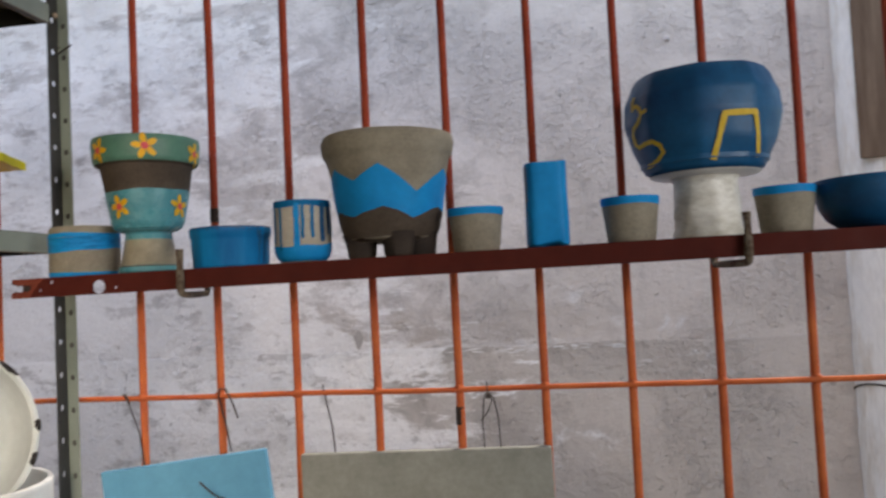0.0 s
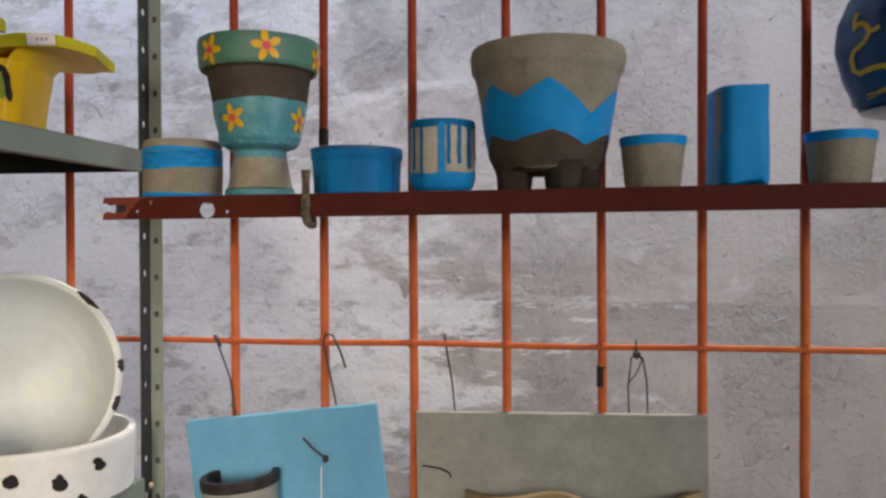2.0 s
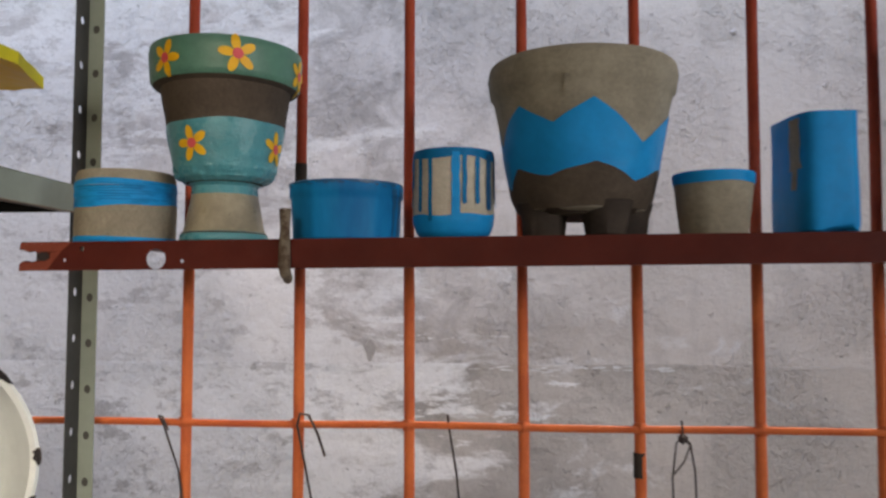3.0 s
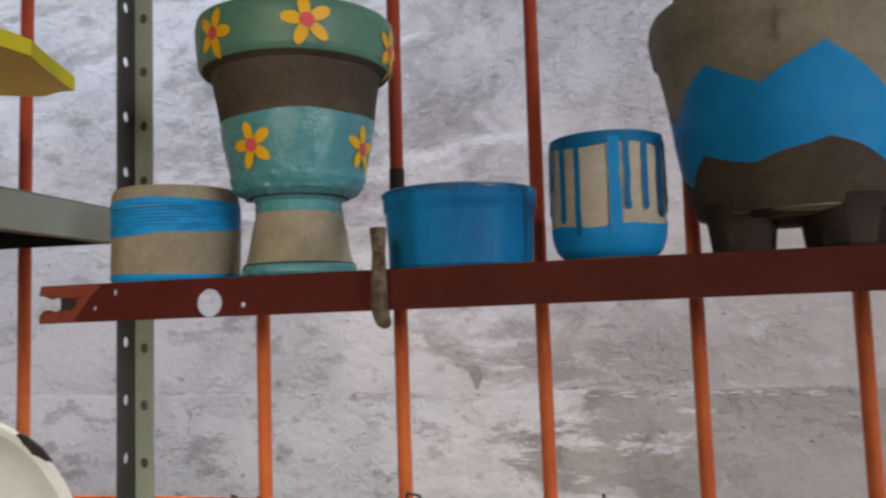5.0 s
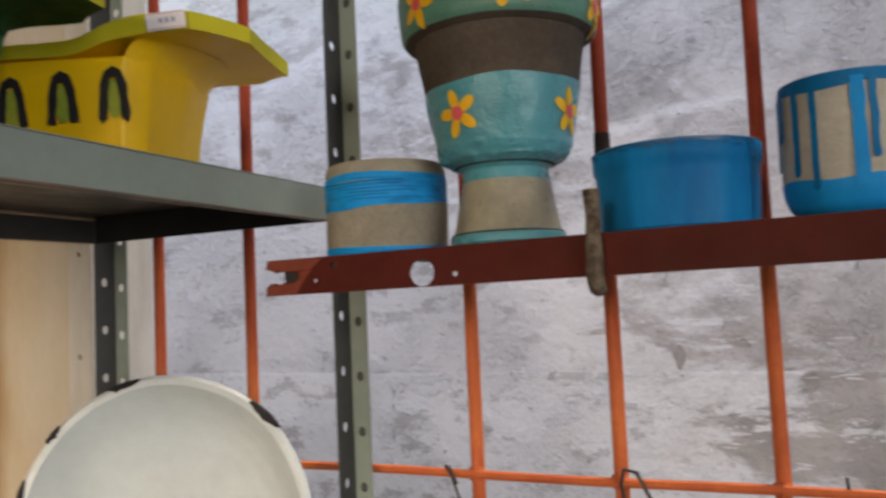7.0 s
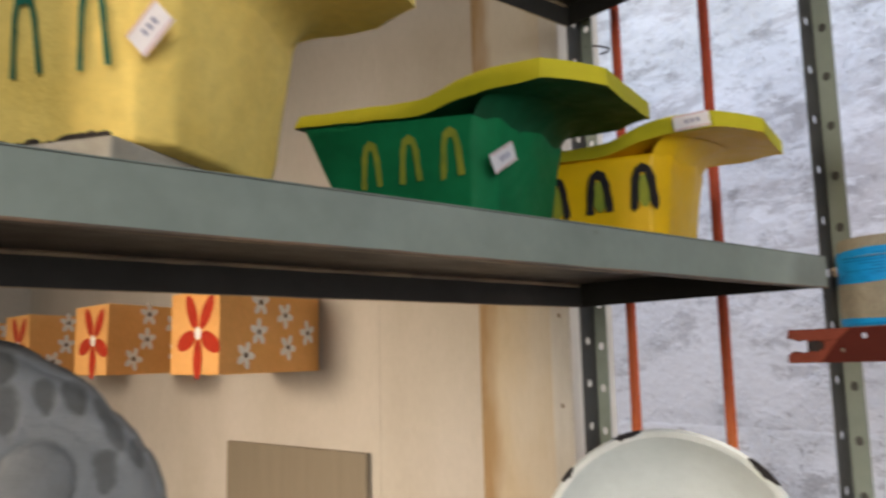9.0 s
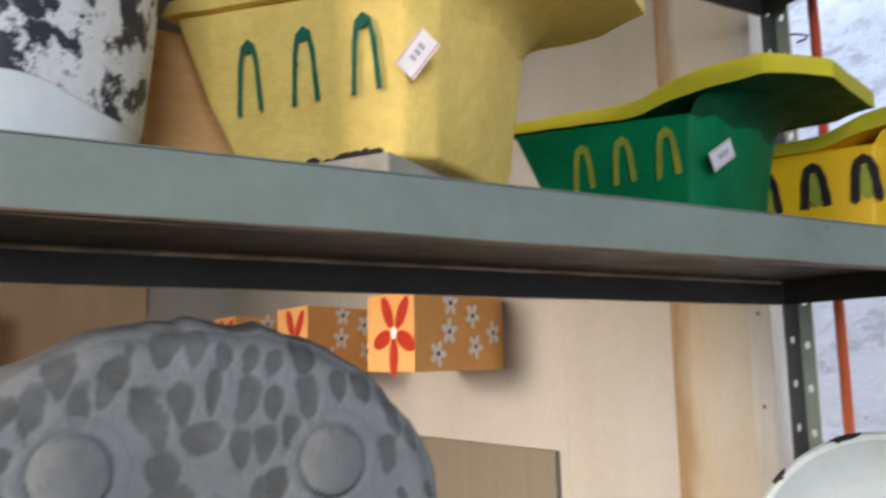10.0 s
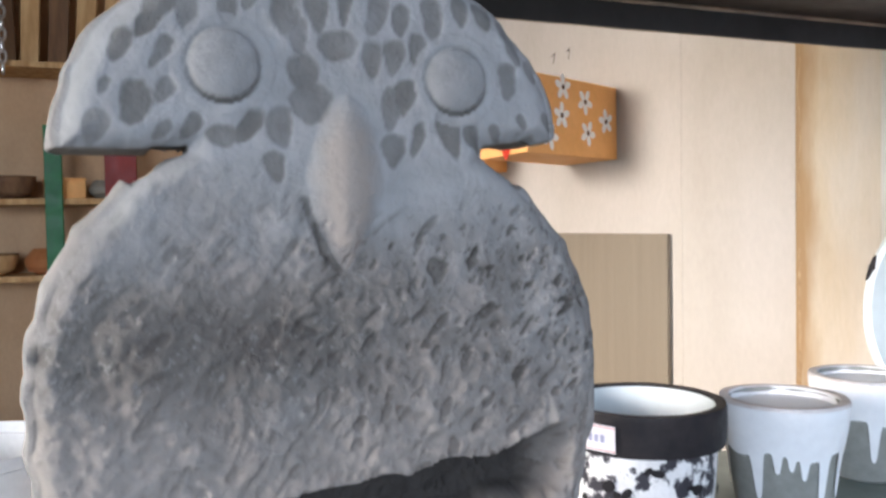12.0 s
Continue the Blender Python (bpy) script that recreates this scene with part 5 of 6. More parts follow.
for i, (x, y, s, ph) in enumerate(((-1.13, 1.003, 0.90, 0.3), (-1.19, 1.182, 0.88, 2.1))):
    p = thing("dripped_pot", (x, y, LZ), "grey pot with thick white glaze dripping from its rim", "flower pot", "dripped pots")
    o = [(0.045 * s, 0), (0.049 * s, 0.003), (0.058 * s, 0.07 * s), (0.066 * s, 0.118 * s), (0.0665 * s, 0.128 * s)]
    part("pot_body", revolve(shell(o, 0.009), 64, 0.0008, i), GREYSLAB, p, smooth=True)
    def low(a, ph=ph, s=s):
        d = 0.0
        for k, (c0, w0, dep) in enumerate(((-1.3, 0.10, 0.050), (-0.95, 0.07, 0.022), (-0.72, 0.06, 0.014), (-0.5, 0.07, 0.020), (-0.12, 0.09, 0.066), (0.35, 0.11, 0.05), (0.9, 0.12, 0.04), (1.6, 0.1, 0.05), (2.4, 0.12, 0.06), (-2.2, 0.12, 0.05), (3.0, 0.1, 0.05))):
            q = (a - c0 - ph * 0.3 + math.pi) % (2 * math.pi) - math.pi
            d = max(d, dep * math.exp(-(q / w0) ** 4))
        return (0.078 - d + 0.004 * math.sin(5 * a)) * s
    part("glaze", coat(o, low, const(0.128 * s), n=260, rows=10, wob=0.0008, seed=i, lift=0.0018), GLAZE, p, "white dripped glaze", smooth=True)
    part("rim_top", revolve([(0.0685 * s, 0.127 * s), (0.0675 * s, 0.1315 * s), (0.0578 * s, 0.1315 * s), (0.0570 * s, 0.10 * s)], 64, 0.0008, i), mat("worn_white_rim", (0.55, 0.48, 0.44), (0.74, 0.72, 0.70), 0.5, big=20) if i == 0 else bpy.data.materials["worn_white_rim"], p, smooth=True)
    part("inside_coat", revolve([(0.0575 * s, 0.1305 * s), (0.0552 * s, 0.122 * s), (0, 0.1205 * s)], 64, 0.0), GLAZE, p, smooth=True)


# ---------------------------------------------------------------- cement owl
def owl_material():
    m = bpy.data.materials.new("carved_cement")
    m.use_nodes = True
    n, l = m.node_tree.nodes, m.node_tree.links
    bsdf = n["Principled BSDF"]
    bsdf.inputs["Roughness"].default_value = 0.9
    at = n.new("ShaderNodeAttribute")
    at.attribute_name = "tone"
    tc = n.new("ShaderNodeTexCoord")
    def noise_at(scale, detail=6.0):
        t = n.new("ShaderNodeTexNoise")
        t.inputs["Scale"].default_value = scale
        t.inputs["Detail"].default_value = detail
        t.inputs["Roughness"].default_value = 0.65
        l.new(tc.outputs["Object"], t.inputs["Vector"])
        return t.outputs["Fac"]
    ramp = n.new("ShaderNodeValToRGB")
    ramp.color_ramp.elements[0].color = (0.030, 0.026, 0.023, 1)
    ramp.color_ramp.elements[1].color = (0.300, 0.306, 0.310, 1)
    e = ramp.color_ramp.elements.new(0.5)
    e.color = (0.114, 0.111, 0.103, 1)
    add = n.new("ShaderNodeMath")
    add.operation = "MULTIPLY_ADD"
    l.new(noise_at(26), add.inputs[0])
    add.inputs[1].default_value = 0.35
    l.new(at.outputs["Fac"], add.inputs[2])
    sub = n.new("ShaderNodeMath")
    sub.operation = "SUBTRACT"
    l.new(add.outputs[0], sub.inputs[0])
    sub.inputs[1].default_value = 0.175
    l.new(sub.outputs[0], ramp.inputs[0])
    at2 = n.new("ShaderNodeAttribute")
    at2.attribute_name = "buff"
    mx = n.new("ShaderNodeMix")
    mx.data_type = "RGBA"
    l.new(at2.outputs["Fac"], mx.inputs[0])
    l.new(ramp.outputs[0], mx.inputs[6])
    mx.inputs[7].default_value = (0.264, 0.233, 0.206, 1)
    # crumbled body: crevices darkened for their shade, and pale grit
    def op(kind, x, y):
        q = n.new("ShaderNodeMath")
        q.operation = kind
        q.use_clamp = kind == "MULTIPLY"
        for k, v in ((0, x), (1, y)):
            if isinstance(v, float):
                q.inputs[k].default_value = v
            else:
                l.new(v, q.inputs[k])
        return q.outputs[0]
    def ranged(value, lo, hi):
        r = n.new("ShaderNodeMapRange")
        r.inputs[1].default_value, r.inputs[2].default_value = lo, hi
        l.new(value, r.inputs[0])
        return r.outputs[0]
    at3 = n.new("ShaderNodeAttribute")
    at3.attribute_name = "crumbly"
    crumbly = at3.outputs["Fac"]
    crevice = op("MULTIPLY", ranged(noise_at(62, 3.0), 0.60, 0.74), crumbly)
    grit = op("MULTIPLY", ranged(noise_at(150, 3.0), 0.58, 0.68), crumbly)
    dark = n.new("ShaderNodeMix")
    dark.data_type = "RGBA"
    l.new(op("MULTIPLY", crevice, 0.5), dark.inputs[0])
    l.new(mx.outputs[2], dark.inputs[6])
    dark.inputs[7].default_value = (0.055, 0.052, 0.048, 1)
    pale = n.new("ShaderNodeMix")
    pale.data_type = "RGBA"
    l.new(op("MULTIPLY", grit, 0.25), pale.inputs[0])
    l.new(dark.outputs[2], pale.inputs[6])
    pale.inputs[7].default_value = (0.36, 0.355, 0.34, 1)
    l.new(pale.outputs[2], bsdf.inputs["Base Color"])
    bp = n.new("ShaderNodeBump")
    bp.inputs["Strength"].default_value = 0.7
    bp.inputs["Distance"].default_value = 0.007
    high = op("ADD", op("MULTIPLY", noise_at(130, 8.0), 0.4), op("MULTIPLY", op("MULTIPLY", noise_at(80, 6.0), crumbly), 0.7))
    l.new(op("SUBTRACT", high, op("MULTIPLY", crevice, 0.25)), bp.inputs["Height"])
    l.new(bp.outputs[0], bsdf.inputs["Normal"])
    return m


def owl():
    """One carved slab: a round body with a dome for a head; local u to the side, w up, front along +x."""
    HW, BR = 0.151, 0.184                  # half width of the head, radius of the body
    HC, BC = 0.350, 0.200                  # heights of the head's base line and of the body's middle
    def edge(u, w):
        """Positive inside the outline, about in metres."""
        head = min((1 - math.hypot(u / (HW if u > 0 else HW + 0.011), (w - HC) / 0.120)) * 0.13, w - HC + 0.004 - (0.010 if u > 0 else -0.005) * (abs(u) / HW))
        tall = 0.166 if w > BC else 0.26
        body = min((1 - math.hypot(u / (BR if u > 0 else BR - 0.006), (w - BC) / tall)) * 0.17, w + 0.0001)
        neck = min(0.094 - abs(u), w - BC, HC + 0.02 - w)
        return max(head, body, neck) + 0.0022 * noise.noise(Vector((u * 45, w * 45, 7))) + 0.0016 * noise.noise(Vector((u * 110, w * 110, 3)))
    rng = random.Random(5)
    spots = []
    # the large dabs of the brow: side, height, half width, half height
    for u, w, ra, rb in ((-0.012, 0.459, 0.0062, 0.0105), (0.004, 0.454, 0.0052, 0.0100), (0.020, 0.454, 0.0054, 0.0095), (0.034, 0.450, 0.0052, 0.0095),
                         (-0.001, 0.434, 0.0042, 0.0135), (0.018, 0.428, 0.0066, 0.0145), (0.035, 0.427, 0.0054, 0.0105), (-0.019, 0.427, 0.0068, 0.0120),
                         (-0.037, 0.425, 0.0082, 0.0145), (-0.030, 0.412, 0.0054, 0.0110), (-0.006, 0.407, 0.0118, 0.0095), (0.016, 0.402, 0.0060, 0.0135),
                         (0.031, 0.404, 0.0068, 0.0112), (0.046, 0.410, 0.0052, 0.0110), (-0.026, 0.387, 0.0082, 0.0140), (-0.021, 0.371, 0.0116, 0.0125),
                         (0.038, 0.378, 0.0066, 0.0120), (0.029, 0.370, 0.0058, 0.0130), (-0.041, 0.357, 0.0082, 0.0118), (-0.074, 0.349, 0.0078, 0.0080),
                         (0.047, 0.352, 0.0046, 0.0115), (0.031, 0.344, 0.0070, 0.0115), (-0.044, 0.332, 0.0062, 0.0095)):
        spots.append((u, w, ra, rb, u * 5 + rng.uniform(-0.15, 0.15)))
    for i in range(1500):
        a = rng.uniform(-0.02, math.pi + 0.02)
        f = math.sqrt(rng.uniform(0.05, 0.95))
        u, w = f * HW * math.cos(a), HC + 0.118 * f * math.sin(a)
        if min(math.hypot(u - 0.0735, w - 0.392), math.hypot(u + 0.0735, w - 0.392)) < 0.0345 or (abs(u) < 0.05 and w < 0.44):
            continue
        if any(math.hypot(u - s[0], (w - s[1]) * 0.72) < 0.0150 for s in spots):
            continue
        g = rng.uniform(0.55, 1.25)
        spots.append((u, w, g * rng.uniform(0.0052, 0.0074), g * rng.uniform(0.0095, 0.0135), -(math.pi / 2 - a) * 0.35 + rng.uniform(-0.25, 0.25)))
    crack = [(-0.019, 0.298), (-0.016, 0.283), (-0.009, 0.272), (-0.003, 0.268), (-0.012, 0.262), (-0.021, 0.255), (-0.0165, 0.244), (-0.030, 0.237), (-0.019, 0.231), (-0.028, 0.228)]
    def off_crack(u, w):
        best = 1.0
        for (a0, b0), (a1, b1) in zip(crack, crack[1:]):
            du, dw = a1 - a0, b1 - b0
            t = min(max(((u - a0) * du + (w - b0) * dw) / (du * du + dw * dw), 0), 1)
            best = min(best, math.hypot(u - a0 - t * du, w - b0 - t * dw))
        return best
    def relief(u, w):
        """Height of the carved front, its tone, and how far it is smooth buff cement."""
        p = Vector((u, w, 0.0))
        h = 0.0024 * noise.noise(p * 13) + 0.0006 * noise.noise(p * 60)
        tone = 0.88 + 0.07 * noise.noise(p * 9 + Vector((3, 1, 0))) + 0.06 * noise.noise(p * 70)
        buff = 0.0
        low = min(max((0.333 - 0.10 * min(u, 0.0) - w) / 0.085 + 0.55 * noise.noise(p * 20), 0.0), 1.0)
        if low > 0:
            q = p + Vector((noise.noise(p * 26), noise.noise(p * 26 + Vector((9, 4, 1))), 0)) * 0.005
            lumps = noise.noise(q * 30)
            crumb = 0.3 + 0.5 * noise.fractal(q * 62, 0.75, 2.2, 4)
            h += low * (0.0040 * lumps + 0.0042 * (crumb - 0.3) + 0.0012 * noise.noise(p * 150))
            tone += low * (-0.29 + 0.06 * lumps + 0.24 * crumb)
            # short slanting cracks, most of them on one side, their shade in the tone
            side = min(max(0.55 + u * 5, 0.25), 1.0)
            for f, cut, deep, seed in ((1.0, 0.38, 0.0065, 2.0), (1.9, 0.40, 0.0045, 5.0), (2.8, 0.42, 0.0035, 8.0)):
                dent = noise.noise(Vector(((q.x * 0.80 - q.y * 0.60) * 125 * f, (q.x * 0.60 + q.y * 0.80) * 46 * f, seed)))
                if dent > cut:
                    k = min((dent - cut) / 0.12, 1.0) * side
                    h -= low * deep * k
                    tone -= low * 0.62 * k
            tone += low * (0.16 * noise.noise(p * 12 + Vector((0.4, 7, 0))) + 0.07 * noise.noise(q * 34))
        beige = min(max((0.22 - w) / 0.10, 0.0), 1.0)
        buff = low * (0.34 + 0.45 * beige + 0.25 * noise.noise(p * 11 + Vector((5, 2, 0))))
        buff = min(max(buff, 0.0), 0.8)
        tone += 0.05 * beige
        stain = math.exp(-((u + 0.080) / 0.085) ** 2 - ((w - 0.234 - 0.10 * u) / 0.034) ** 2) + 0.35 * math.exp(-((u - 0.02) / 0.12) ** 2 - ((w - 0.215) / 0.06) ** 2)
        buff *= 1 - 0.4 * min(stain, 1.0)
        tone -= 0.42 * stain * (1 + 0.5 * noise.noise(p * 28))
        cover = 0.0
        for su, sw, ra, rb, t in spots:
            du, dw = u - su, w - sw
            if abs(du) < 0.024 and abs(dw) < 0.024:
                c, s = math.cos(t), math.sin(t)
                along = (du * s + dw * c) / rb
                q = (abs(du * c - dw * s) / (ra * (1.0 + 0.35 * along))) ** 2 + abs(along) ** 2.2 if abs(along) < 1.6 else 9.0
                q += 0.75 * noise.noise(Vector((u * 75, w * 75, su * 90))) + 0.3 * noise.noise(Vector((u * 190, w * 190, su * 90)))
                if q < 1.25:
                    k = min(1.0, max(0.0, (1.25 - q) / 0.45))
                    if k > cover:
                        cover = k
                        spot_tone = 0.57 + 0.09 * noise.noise(Vector((su * 300, sw * 300, 1))) + 0.06 * noise.noise(p * 60)
        if cover:
            h -= 0.0007 * cover
            tone = min(tone, tone * (1 - cover) + cover * spot_tone)
        for eu in (-0.0735, 0.0735):
            d = math.hypot(u - eu, w - 0.392)
            if d < 0.0205:
                h = 0.0005 + 0.0070 * math.sqrt(max(0.0, 1 - (d / 0.0212) ** 2))
                tone = 0.78 + 0.05 * noise.noise(p * 90)
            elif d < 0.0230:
                # shadow under the eye's lower rim is put into the tone
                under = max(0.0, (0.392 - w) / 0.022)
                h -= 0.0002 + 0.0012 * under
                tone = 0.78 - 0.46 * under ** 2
            elif d < 0.030:
                h += 0.0007
                tone = max(tone, 0.78)
        bw = 0.025 * math.sqrt(max(0.0, 1 - ((w - 0.323) / 0.054) ** 2)) if w < 0.378 else 0.0
        bw = bw * (0.55 + 0.45 * min(1.0, (w - 0.268) / 0.05)) if w < 0.318 else bw
        bw *= 1 + 0.12 * noise.noise(Vector((0, w * 90, 3 if u > 0 else 8)))
        if abs(u) < bw and bw > 0.002:
            h += 0.0085 * (1 - (u / bw) ** 2) ** 1.5 * math.sin(math.pi * min(1, max(0, (w - 0.268) / 0.115))) ** 0.7
            buff = min(1.0, 1.6 * (1 - abs(u) / bw) + 0.25 * noise.noise(p * 80)) * min(1.0, max(0.0, (0.378 - w) / 0.03))
            buff = max(buff, 0.0)
            tone = tone * (1 - buff) + buff * (0.72 + 0.06 * noise.noise(p * 50))
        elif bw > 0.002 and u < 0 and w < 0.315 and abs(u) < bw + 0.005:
            # groove beside the beak, toned down for its shade
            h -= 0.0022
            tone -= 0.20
        if -0.045 < u < 0.01 and 0.22 < w < 0.31:
            g = off_crack(u + 0.002 * noise.noise(p * 120), w)
            # zigzag crack, carved and given its shade by tone
            if g < 0.0018:
                h -= 0.0035 * (1 - g / 0.0018)
                tone -= 0.32 * (1 - g / 0.0018)
        # hollow across the foot, its inner shade put into the tone
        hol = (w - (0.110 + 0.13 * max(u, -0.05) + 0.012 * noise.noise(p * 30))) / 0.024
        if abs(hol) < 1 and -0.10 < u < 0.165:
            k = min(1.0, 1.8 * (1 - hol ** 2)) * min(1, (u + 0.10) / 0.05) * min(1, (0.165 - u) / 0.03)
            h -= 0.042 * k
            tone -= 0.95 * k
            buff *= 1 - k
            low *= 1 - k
        return h, tone, buff, low * (1 - min(1.0, max(0.0, buff - 0.28) * 2))
    step, T = 0.0014, 0.062
    bm = bmesh.new()
    nu, nw = int(0.40 / step), int(0.50 / step)
    grid, tones, buffs, roughs = {}, [], [], []
    keep = {}
    for i in range(nu + 1):
        for k in range(nw + 1):
            keep[i, k] = edge(-0.20 + i * step, k * step) > -0.0004
    def vert(i, k):
        if (i, k) not in grid:
            u, w = -0.20 + i * step, k * step
            e = edge(u, w)
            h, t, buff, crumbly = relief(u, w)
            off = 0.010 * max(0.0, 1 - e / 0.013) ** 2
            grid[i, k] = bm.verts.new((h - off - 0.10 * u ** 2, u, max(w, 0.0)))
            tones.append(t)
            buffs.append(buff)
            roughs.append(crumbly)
        return grid[i, k]
    for i in range(nu):
        for k in range(nw):
            if keep[i, k] and keep[i + 1, k] and keep[i + 1, k + 1] and keep[i, k + 1]:
                bm.faces.new((vert(i, k), vert(i + 1, k), vert(i + 1, k + 1), vert(i, k + 1)))
    rim = [e for e in bm.edges if len(e.link_faces) == 1]
    beside = {}
    for e in rim:
        for a, b in (tuple(e.verts), tuple(e.verts)[::-1]):
            beside.setdefault(a, []).append(b)
    for turn in range(8):
        moved = {v: v.co * 0.5 + sum((o.co for o in near), Vector()) * (0.5 / len(near)) for v, near in beside.items()}
        for v, co in moved.items():
            if v.co.z > 0.0015:
                v.co = co
    for dx, grow in ((-0.013, 0.0035), (-0.024, 0.0035), (-0.040, 0.002), (-T, -0.004)):
        ring = {}
        nxt = []
        for e in rim:
            pair = []
            for v in e.verts:
                if v not in ring:
                    u, w = v.co.y, v.co.z
                    crown = w > 0.345 or (w > 0.330 and abs(u) > 0.112)
                    gu, gw = u, w - (0.36 if crown else 0.20)
                    g = math.hypot(gu, gw) or 1.0
                    wide = grow
                    wide *= 0.3 if 0.31 < w < 0.36 and abs(u) < 0.125 else 1
                    j = 0.0022 * noise.noise(Vector((u * 50, w * 50, dx * 90)))
                    ring[v] = bm.verts.new((dx, u + gu / g * (wide + j), max(w + gw / g * (wide + j), 0.0)))
                    buffs.append(0.3)
                    roughs.append(0.8)
                    tones.append(0.66 + 0.14 * noise.noise(Vector((u * 30, w * 30, dx * 50))))
                pair.append(ring[v])
            bm.faces.new((e.verts[0], e.verts[1], pair[1], pair[0]))
            nxt.append(pair)
        rim = [bm.edges.get(q) for q in nxt]
    bmesh.ops.holes_fill(bm, edges=rim, sides=0)
    me = bpy.data.meshes.new("owl_statue")
    bmesh.ops.recalc_face_normals(bm, faces=bm.faces)
    bm.to_mesh(me)
    bm.free()
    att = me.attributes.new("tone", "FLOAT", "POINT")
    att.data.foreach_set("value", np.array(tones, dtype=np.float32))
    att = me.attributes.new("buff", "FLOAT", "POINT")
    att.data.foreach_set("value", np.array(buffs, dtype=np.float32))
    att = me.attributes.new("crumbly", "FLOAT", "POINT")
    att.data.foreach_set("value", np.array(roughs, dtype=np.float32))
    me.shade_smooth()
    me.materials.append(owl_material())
    ob = new("owl_statue", me)
    ob.matrix_world = pose(-0.995, 0.519, LZ, -1.2, 0, 0)
    return tagged(ob, "rough grey cement owl with carved spots and round eyes", "statue")


owl()

# ---------------------------------------------------------------- behind the rack: board, boxes, far shelves
p = thing("leaning_board", (-1.875, 1.419, 0), "plain tan board standing by the white wall", "board", turn=7.6)
part("board", boxed(-0.50, 0, 0, 0.012, 0, 1.333), TANBOARD, p, bevel=0.003)


def flower_box(bx, by):
    p = thing("flower_box", (bx, by, 1.498), "orange wall box painted with red and white flowers", "planter box", "orange flower boxes")
    cs = [(0, 0), (-0.14, 0.296), (-0.33, 0.275), (-0.19, -0.015)]
    bm = bmesh.new()
    lo = [bm.verts.new((x, y, 0)) for x, y in cs]
    hi = [bm.verts.new((x, y, 0.158)) for x, y in cs]
    for i in range(4):
        j = (i + 1) % 4
        bm.faces.new((lo[i], lo[j], hi[j], hi[i]))
    bm.faces.new(lo[::-1])
    bm.faces.new(hi)
    part("box_body", bm, ORANGE, p, bevel=0.002)
    side = on_plane((0, 0, 0), (-0.14, 0.296, 0), (0, 0, 1), 0.0012)
    for a, b in ((0.075, 0.035), (0.115, 0.080), (0.20, 0.115), (0.21, 0.050), (0.120, 0.138), (0.28, 0.08)):
        flower(p, side, a, b, 0.028, WHITEPETAL, DARKWOOD, 0.5 + a * 9, 5, 0.20, 0.27)
    front = on_plane((0, 0, 0), (0.19, 0.015, 0), (0, 0, 1), 0.0014)
    flower(p, front, -0.075, 0.078, 0.088, REDPETAL, WHITEPETAL, 0.9, 5, 0.14, 0.20)
    return p


for i in range(4):
    flower_box(-1.90 - 0.445 * i, 1.115 - 0.058 * i)

marks = on_plane((0, 0, 0), (1, 0, 0), (0, 0, 1), 0.0014)
bm = bmesh.new()
for x in (-0.90, -0.84):
    ribbon(bm, marks, [(x + 0.012, 1.770), (x + 0.026, 1.778), (x + 0.020, 1.752)], 0.0028)
setting("pencil_mark", bm, WIRE, "two short pencil marks on the white wall", "mark").matrix_world = NW

sh = thing("wall_shelves", (-3.62, -1.2, 0), "pine wall shelves on painted red and green posts", "shelves")
for z, d in ((0.55, 0.22), (1.194, 0.22), (1.444, 0.22), (1.886, 0.22)):
    part("board", boxed(0, d, 0, 1.62, z, z + 0.02), WOOD, sh, bevel=0.002)
part("green_post", boxed(0.215, 0.245, 1.335, 1.388, 0, 1.70), GREENPOST, sh, "green painted post", bevel=0.003)
part("red_post", boxed(0.215, 0.245, 1.515, 1.615, 0, 1.70), REDPOST, sh, "red painted post", bevel=0.003)
part("green_post", boxed(0.215, 0.245, 0.2, 0.253, 0, 1.70), GREENPOST, sh, bevel=0.003)
# slats standing on the top board
for i, (y, wd, tilt, m0) in enumerate(((1.13, 0.05, 4, WOOD), (1.20, 0.06, 2, DARKWOOD), (1.27, 0.055, -2, WOOD), (1.35, 0.06, -3, DARKWOOD), (1.43, 0.06, -4, WOOD), (1.04, 0.05, 6, DARKWOOD), (1.52, 0.05, -3, WOOD))):
    p = thing("wood_slat", (-3.48, -1.2 + y, 1.9065), "rough wooden slat standing on the top shelf", "slat", "wooden slats", 0)
    part("slat", boxed(0, 0.03, 0, wd, 0, 0.62), m0, p, bevel=0.003).matrix_local = pose(0, 0, 0, tilt, 0, 0)
rng = random.Random(3)


def craft_bowls(y, z, s):
    p = thing("wooden_bowl", (-3.49, y, z), "brown turned wooden bowl on the wall shelf", "bowl", "wooden bowls")
    o = [(s * 0.35, 0), (s * 0.8, s * 0.25), (s, s * 0.75), (s * 0.97, s * 0.95)]
    part("bowl_body", revolve(shell(o, 0.008), 28, 0.002, y), rng.choice([CLAY, DARKWOOD, WOOD]), p, smooth=True)
    part("bowl_rim", revolve([(s * 0.98, s * 0.93), (s * 1.01, s * 1.0), (s * 0.86, s * 1.0)], 28, 0.001), DARKWOOD, p, smooth=True)


def craft_box(y, z, s, m):
    p = thing("wooden_box", (-3.49, y, z), "small painted wooden craft box on the wall shelf", "box", "small boxes", rng.uniform(-12, 12))
    part("box_body", boxed(-0.05, 0.06, -s, s, 0, s * 1.0), m, p, bevel=0.004)
    part("box_lid", boxed(-0.055, 0.065, -s * 1.04, s * 1.04, s * 1.0, s * 1.16), DARKWOOD if m is CLAY else m, p, bevel=0.004)


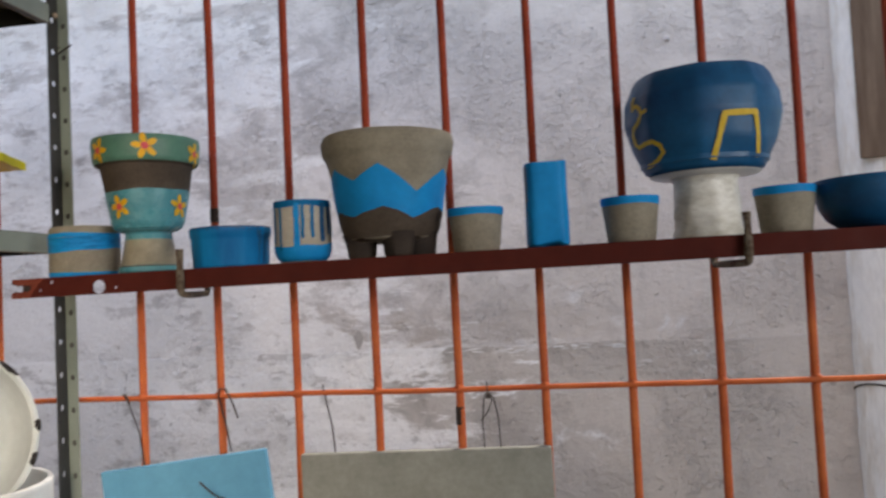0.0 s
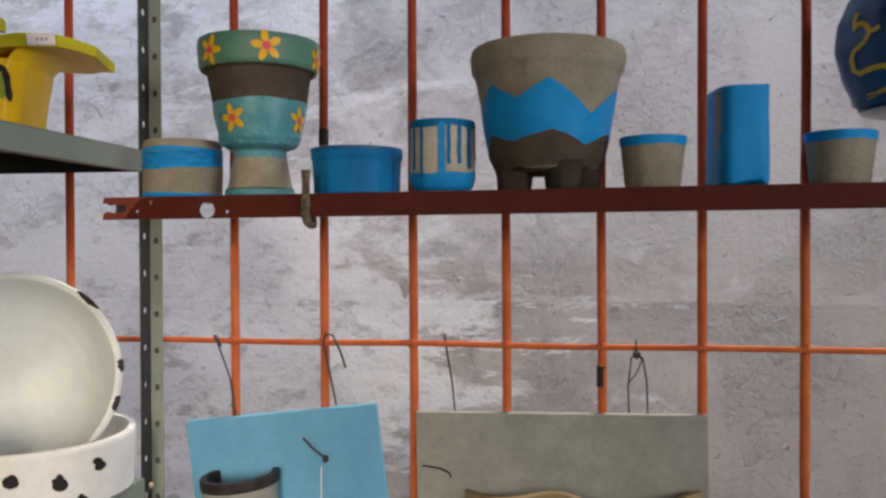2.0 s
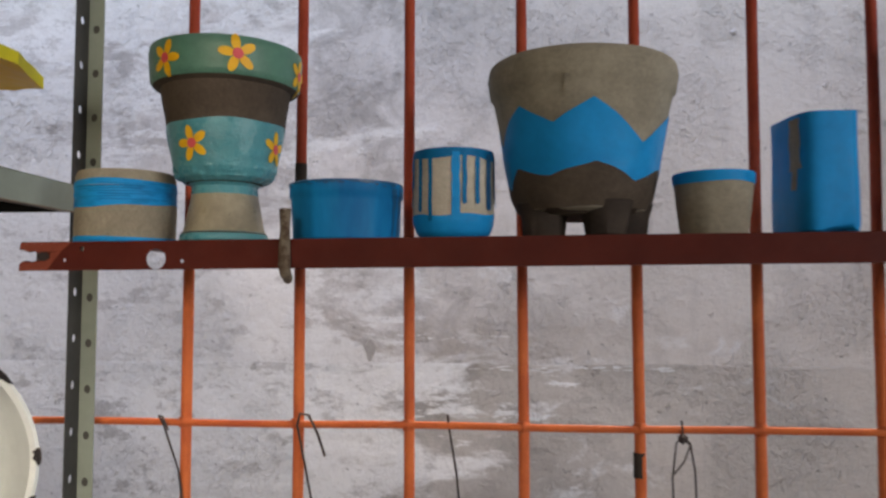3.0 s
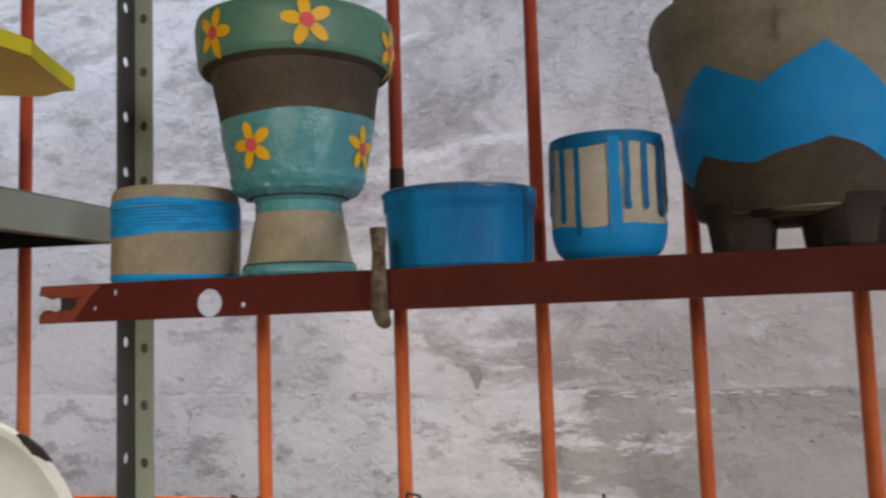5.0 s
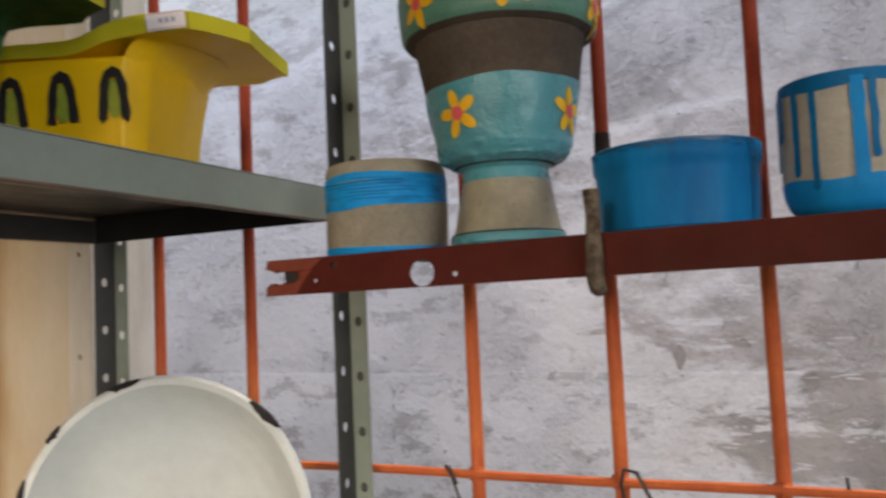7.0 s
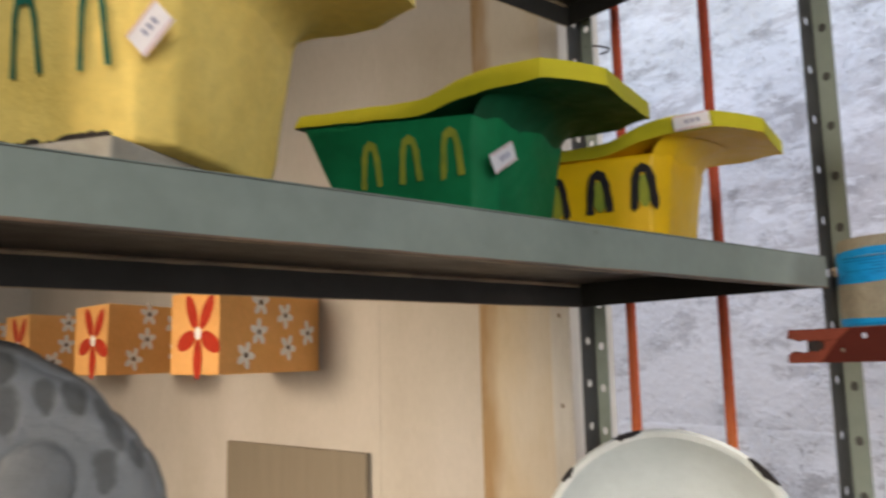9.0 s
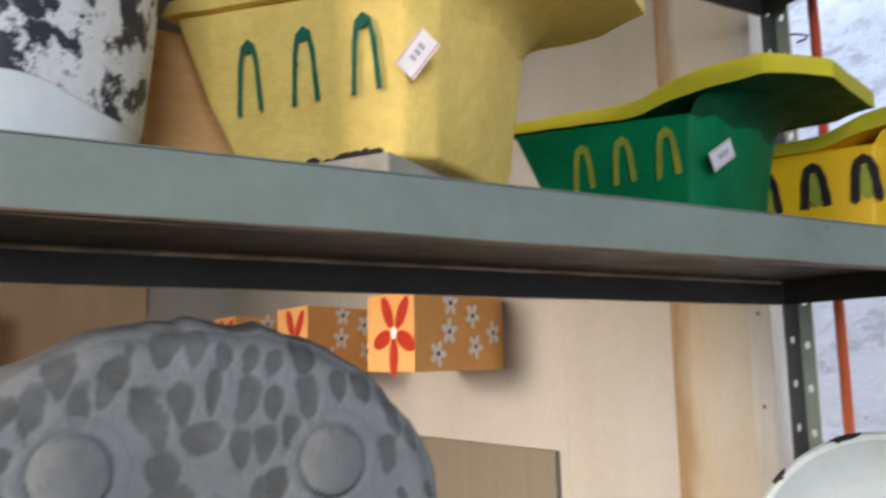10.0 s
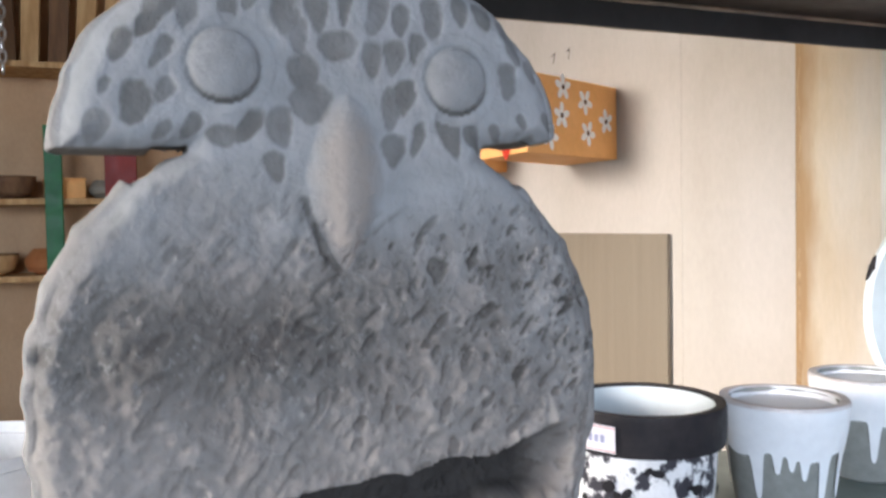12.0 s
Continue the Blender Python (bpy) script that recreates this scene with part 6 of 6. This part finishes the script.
def twig_vessel(y, z, s, m):
    p = thing("twig_vessel", (-3.47, y, z), "round earthen vessel wound with dark bent twigs", "vase", "twig vessels")
    o = [(s * 0.5, 0), (s * 0.95, s * 0.35), (s, s * 0.7), (s * 0.72, s * 1.1), (s * 0.6, s * 1.2)]
    part("vessel_body", revolve(shell(o, 0.007), 28, 0.003, y), m, p, smooth=True)
    for k in range(5):
        lean, reach = rng.uniform(-0.9, 0.9), rng.uniform(0.9, 2.0) * s
        pts = [(s * 0.4 * math.cos(k), s * 1.1 * math.sin(q * 2.2 - 1.0) + lean * q * q * s, s * 0.35 + reach * q - 0.5 * reach * q ** 3) for q in [j / 9 for j in range(10)]]
        part("twig", tube(pts, 0.0028, 6, 0.3), DARKWOOD, p, smooth=True)


for z in (0.5705, 1.2145, 1.4645):
    y = -1.12
    while y < 0.36:
        s0 = rng.uniform(0.050, 0.082)
        y += s0
        kind = rng.random()
        if kind < 0.34:
            craft_bowls(y, z, s0)
        elif kind < 0.66:
            craft_box(y, z, s0, rng.choice([ORANGE, WOOD, CLAY, CEMENTPALE, OLDWOOD]))
        else:
            twig_vessel(y, z, s0, rng.choice([OLDWOOD, CLAY, CEMENT]))
        y += s0 + rng.uniform(0.012, 0.03)
for y, s0 in ((-0.20, 0.085), (-0.06, 0.07)):
    p = thing("dark_basket", (-3.49, y - 0.24, 1.9065), "dark woven twig basket on the top shelf", "basket", "dark baskets")
    part("basket_body", revolve(shell([(s0 * 0.7, 0), (s0, s0 * 0.9), (s0 * 0.96, s0 * 1.5)], 0.008), 24, 0.006, y), DARKWOOD, p, smooth=True)
    for k in range(3):
        part("hoop", tube([(s0 * 1.02 * math.cos(q), s0 * 1.02 * math.sin(q), s0 * (0.9 + 0.22 * k)) for q in [2 * math.pi * j / 24 for j in range(25)]], 0.005, 6, 0.3), OLDWOOD, p, smooth=True)
    part("basket_handle", tube([(0, s0 * math.cos(q), s0 * 1.5 + s0 * 1.1 * math.sin(q)) for q in [math.pi * k / 12 for k in range(13)]], 0.006, 6, 0.3), DARKWOOD, p, smooth=True)
p = thing("hanging_chain", (-3.37, 0.03, 2.12), "short steel chain hanging by the shelves", "chain")
for i in range(8):
    pts = [(0.010 * math.cos(a) * (i % 2), 0.010 * math.cos(a) * ((i + 1) % 2), -0.035 * i + 0.021 * math.sin(a)) for a in [2 * math.pi * k / 12 for k in range(13)]]
    part("link", tube(pts, 0.004, 6), CHROME, p)
p = thing("white_bucket", (-2.62, 0.02, 0), "large white plastic bucket on the floor", "bucket")
o = [(0.17, 0), (0.18, 0.01), (0.21, 0.84), (0.22, 0.845), (0.22, 0.87)]
part("bucket_body", revolve(shell(o, 0.006), 40, 0.001), WHITE, p, smooth=True)

p = thing("tie_wire", (-1.312, 1.484, 2.019), "short dark wire tying the rack to the grille", "wire")
part("strand", tube([(-0.006, -0.006, 0.0), (0.004, 0.004, 0.001), (0.012, 0.014, 0.0), (0.018, 0.026, -0.002), (0.010, 0.034, -0.003), (-0.008, 0.036, -0.002)], 0.0018, 6), WIRE, p, smooth=True)
p = thing("tie_wire", (-0.938, 1.484, 2.008), "short dark wire wound round the rack upright", "wire")
part("strand", tube([(-0.010, -0.004, -0.012), (0.004, -0.006, -0.004), (0.016, -0.004, 0.002), (0.012, 0.006, 0.008), (-0.006, 0.008, 0.006), (-0.018, 0.002, 0.002)], 0.0016, 6), WIRE, p, smooth=True)
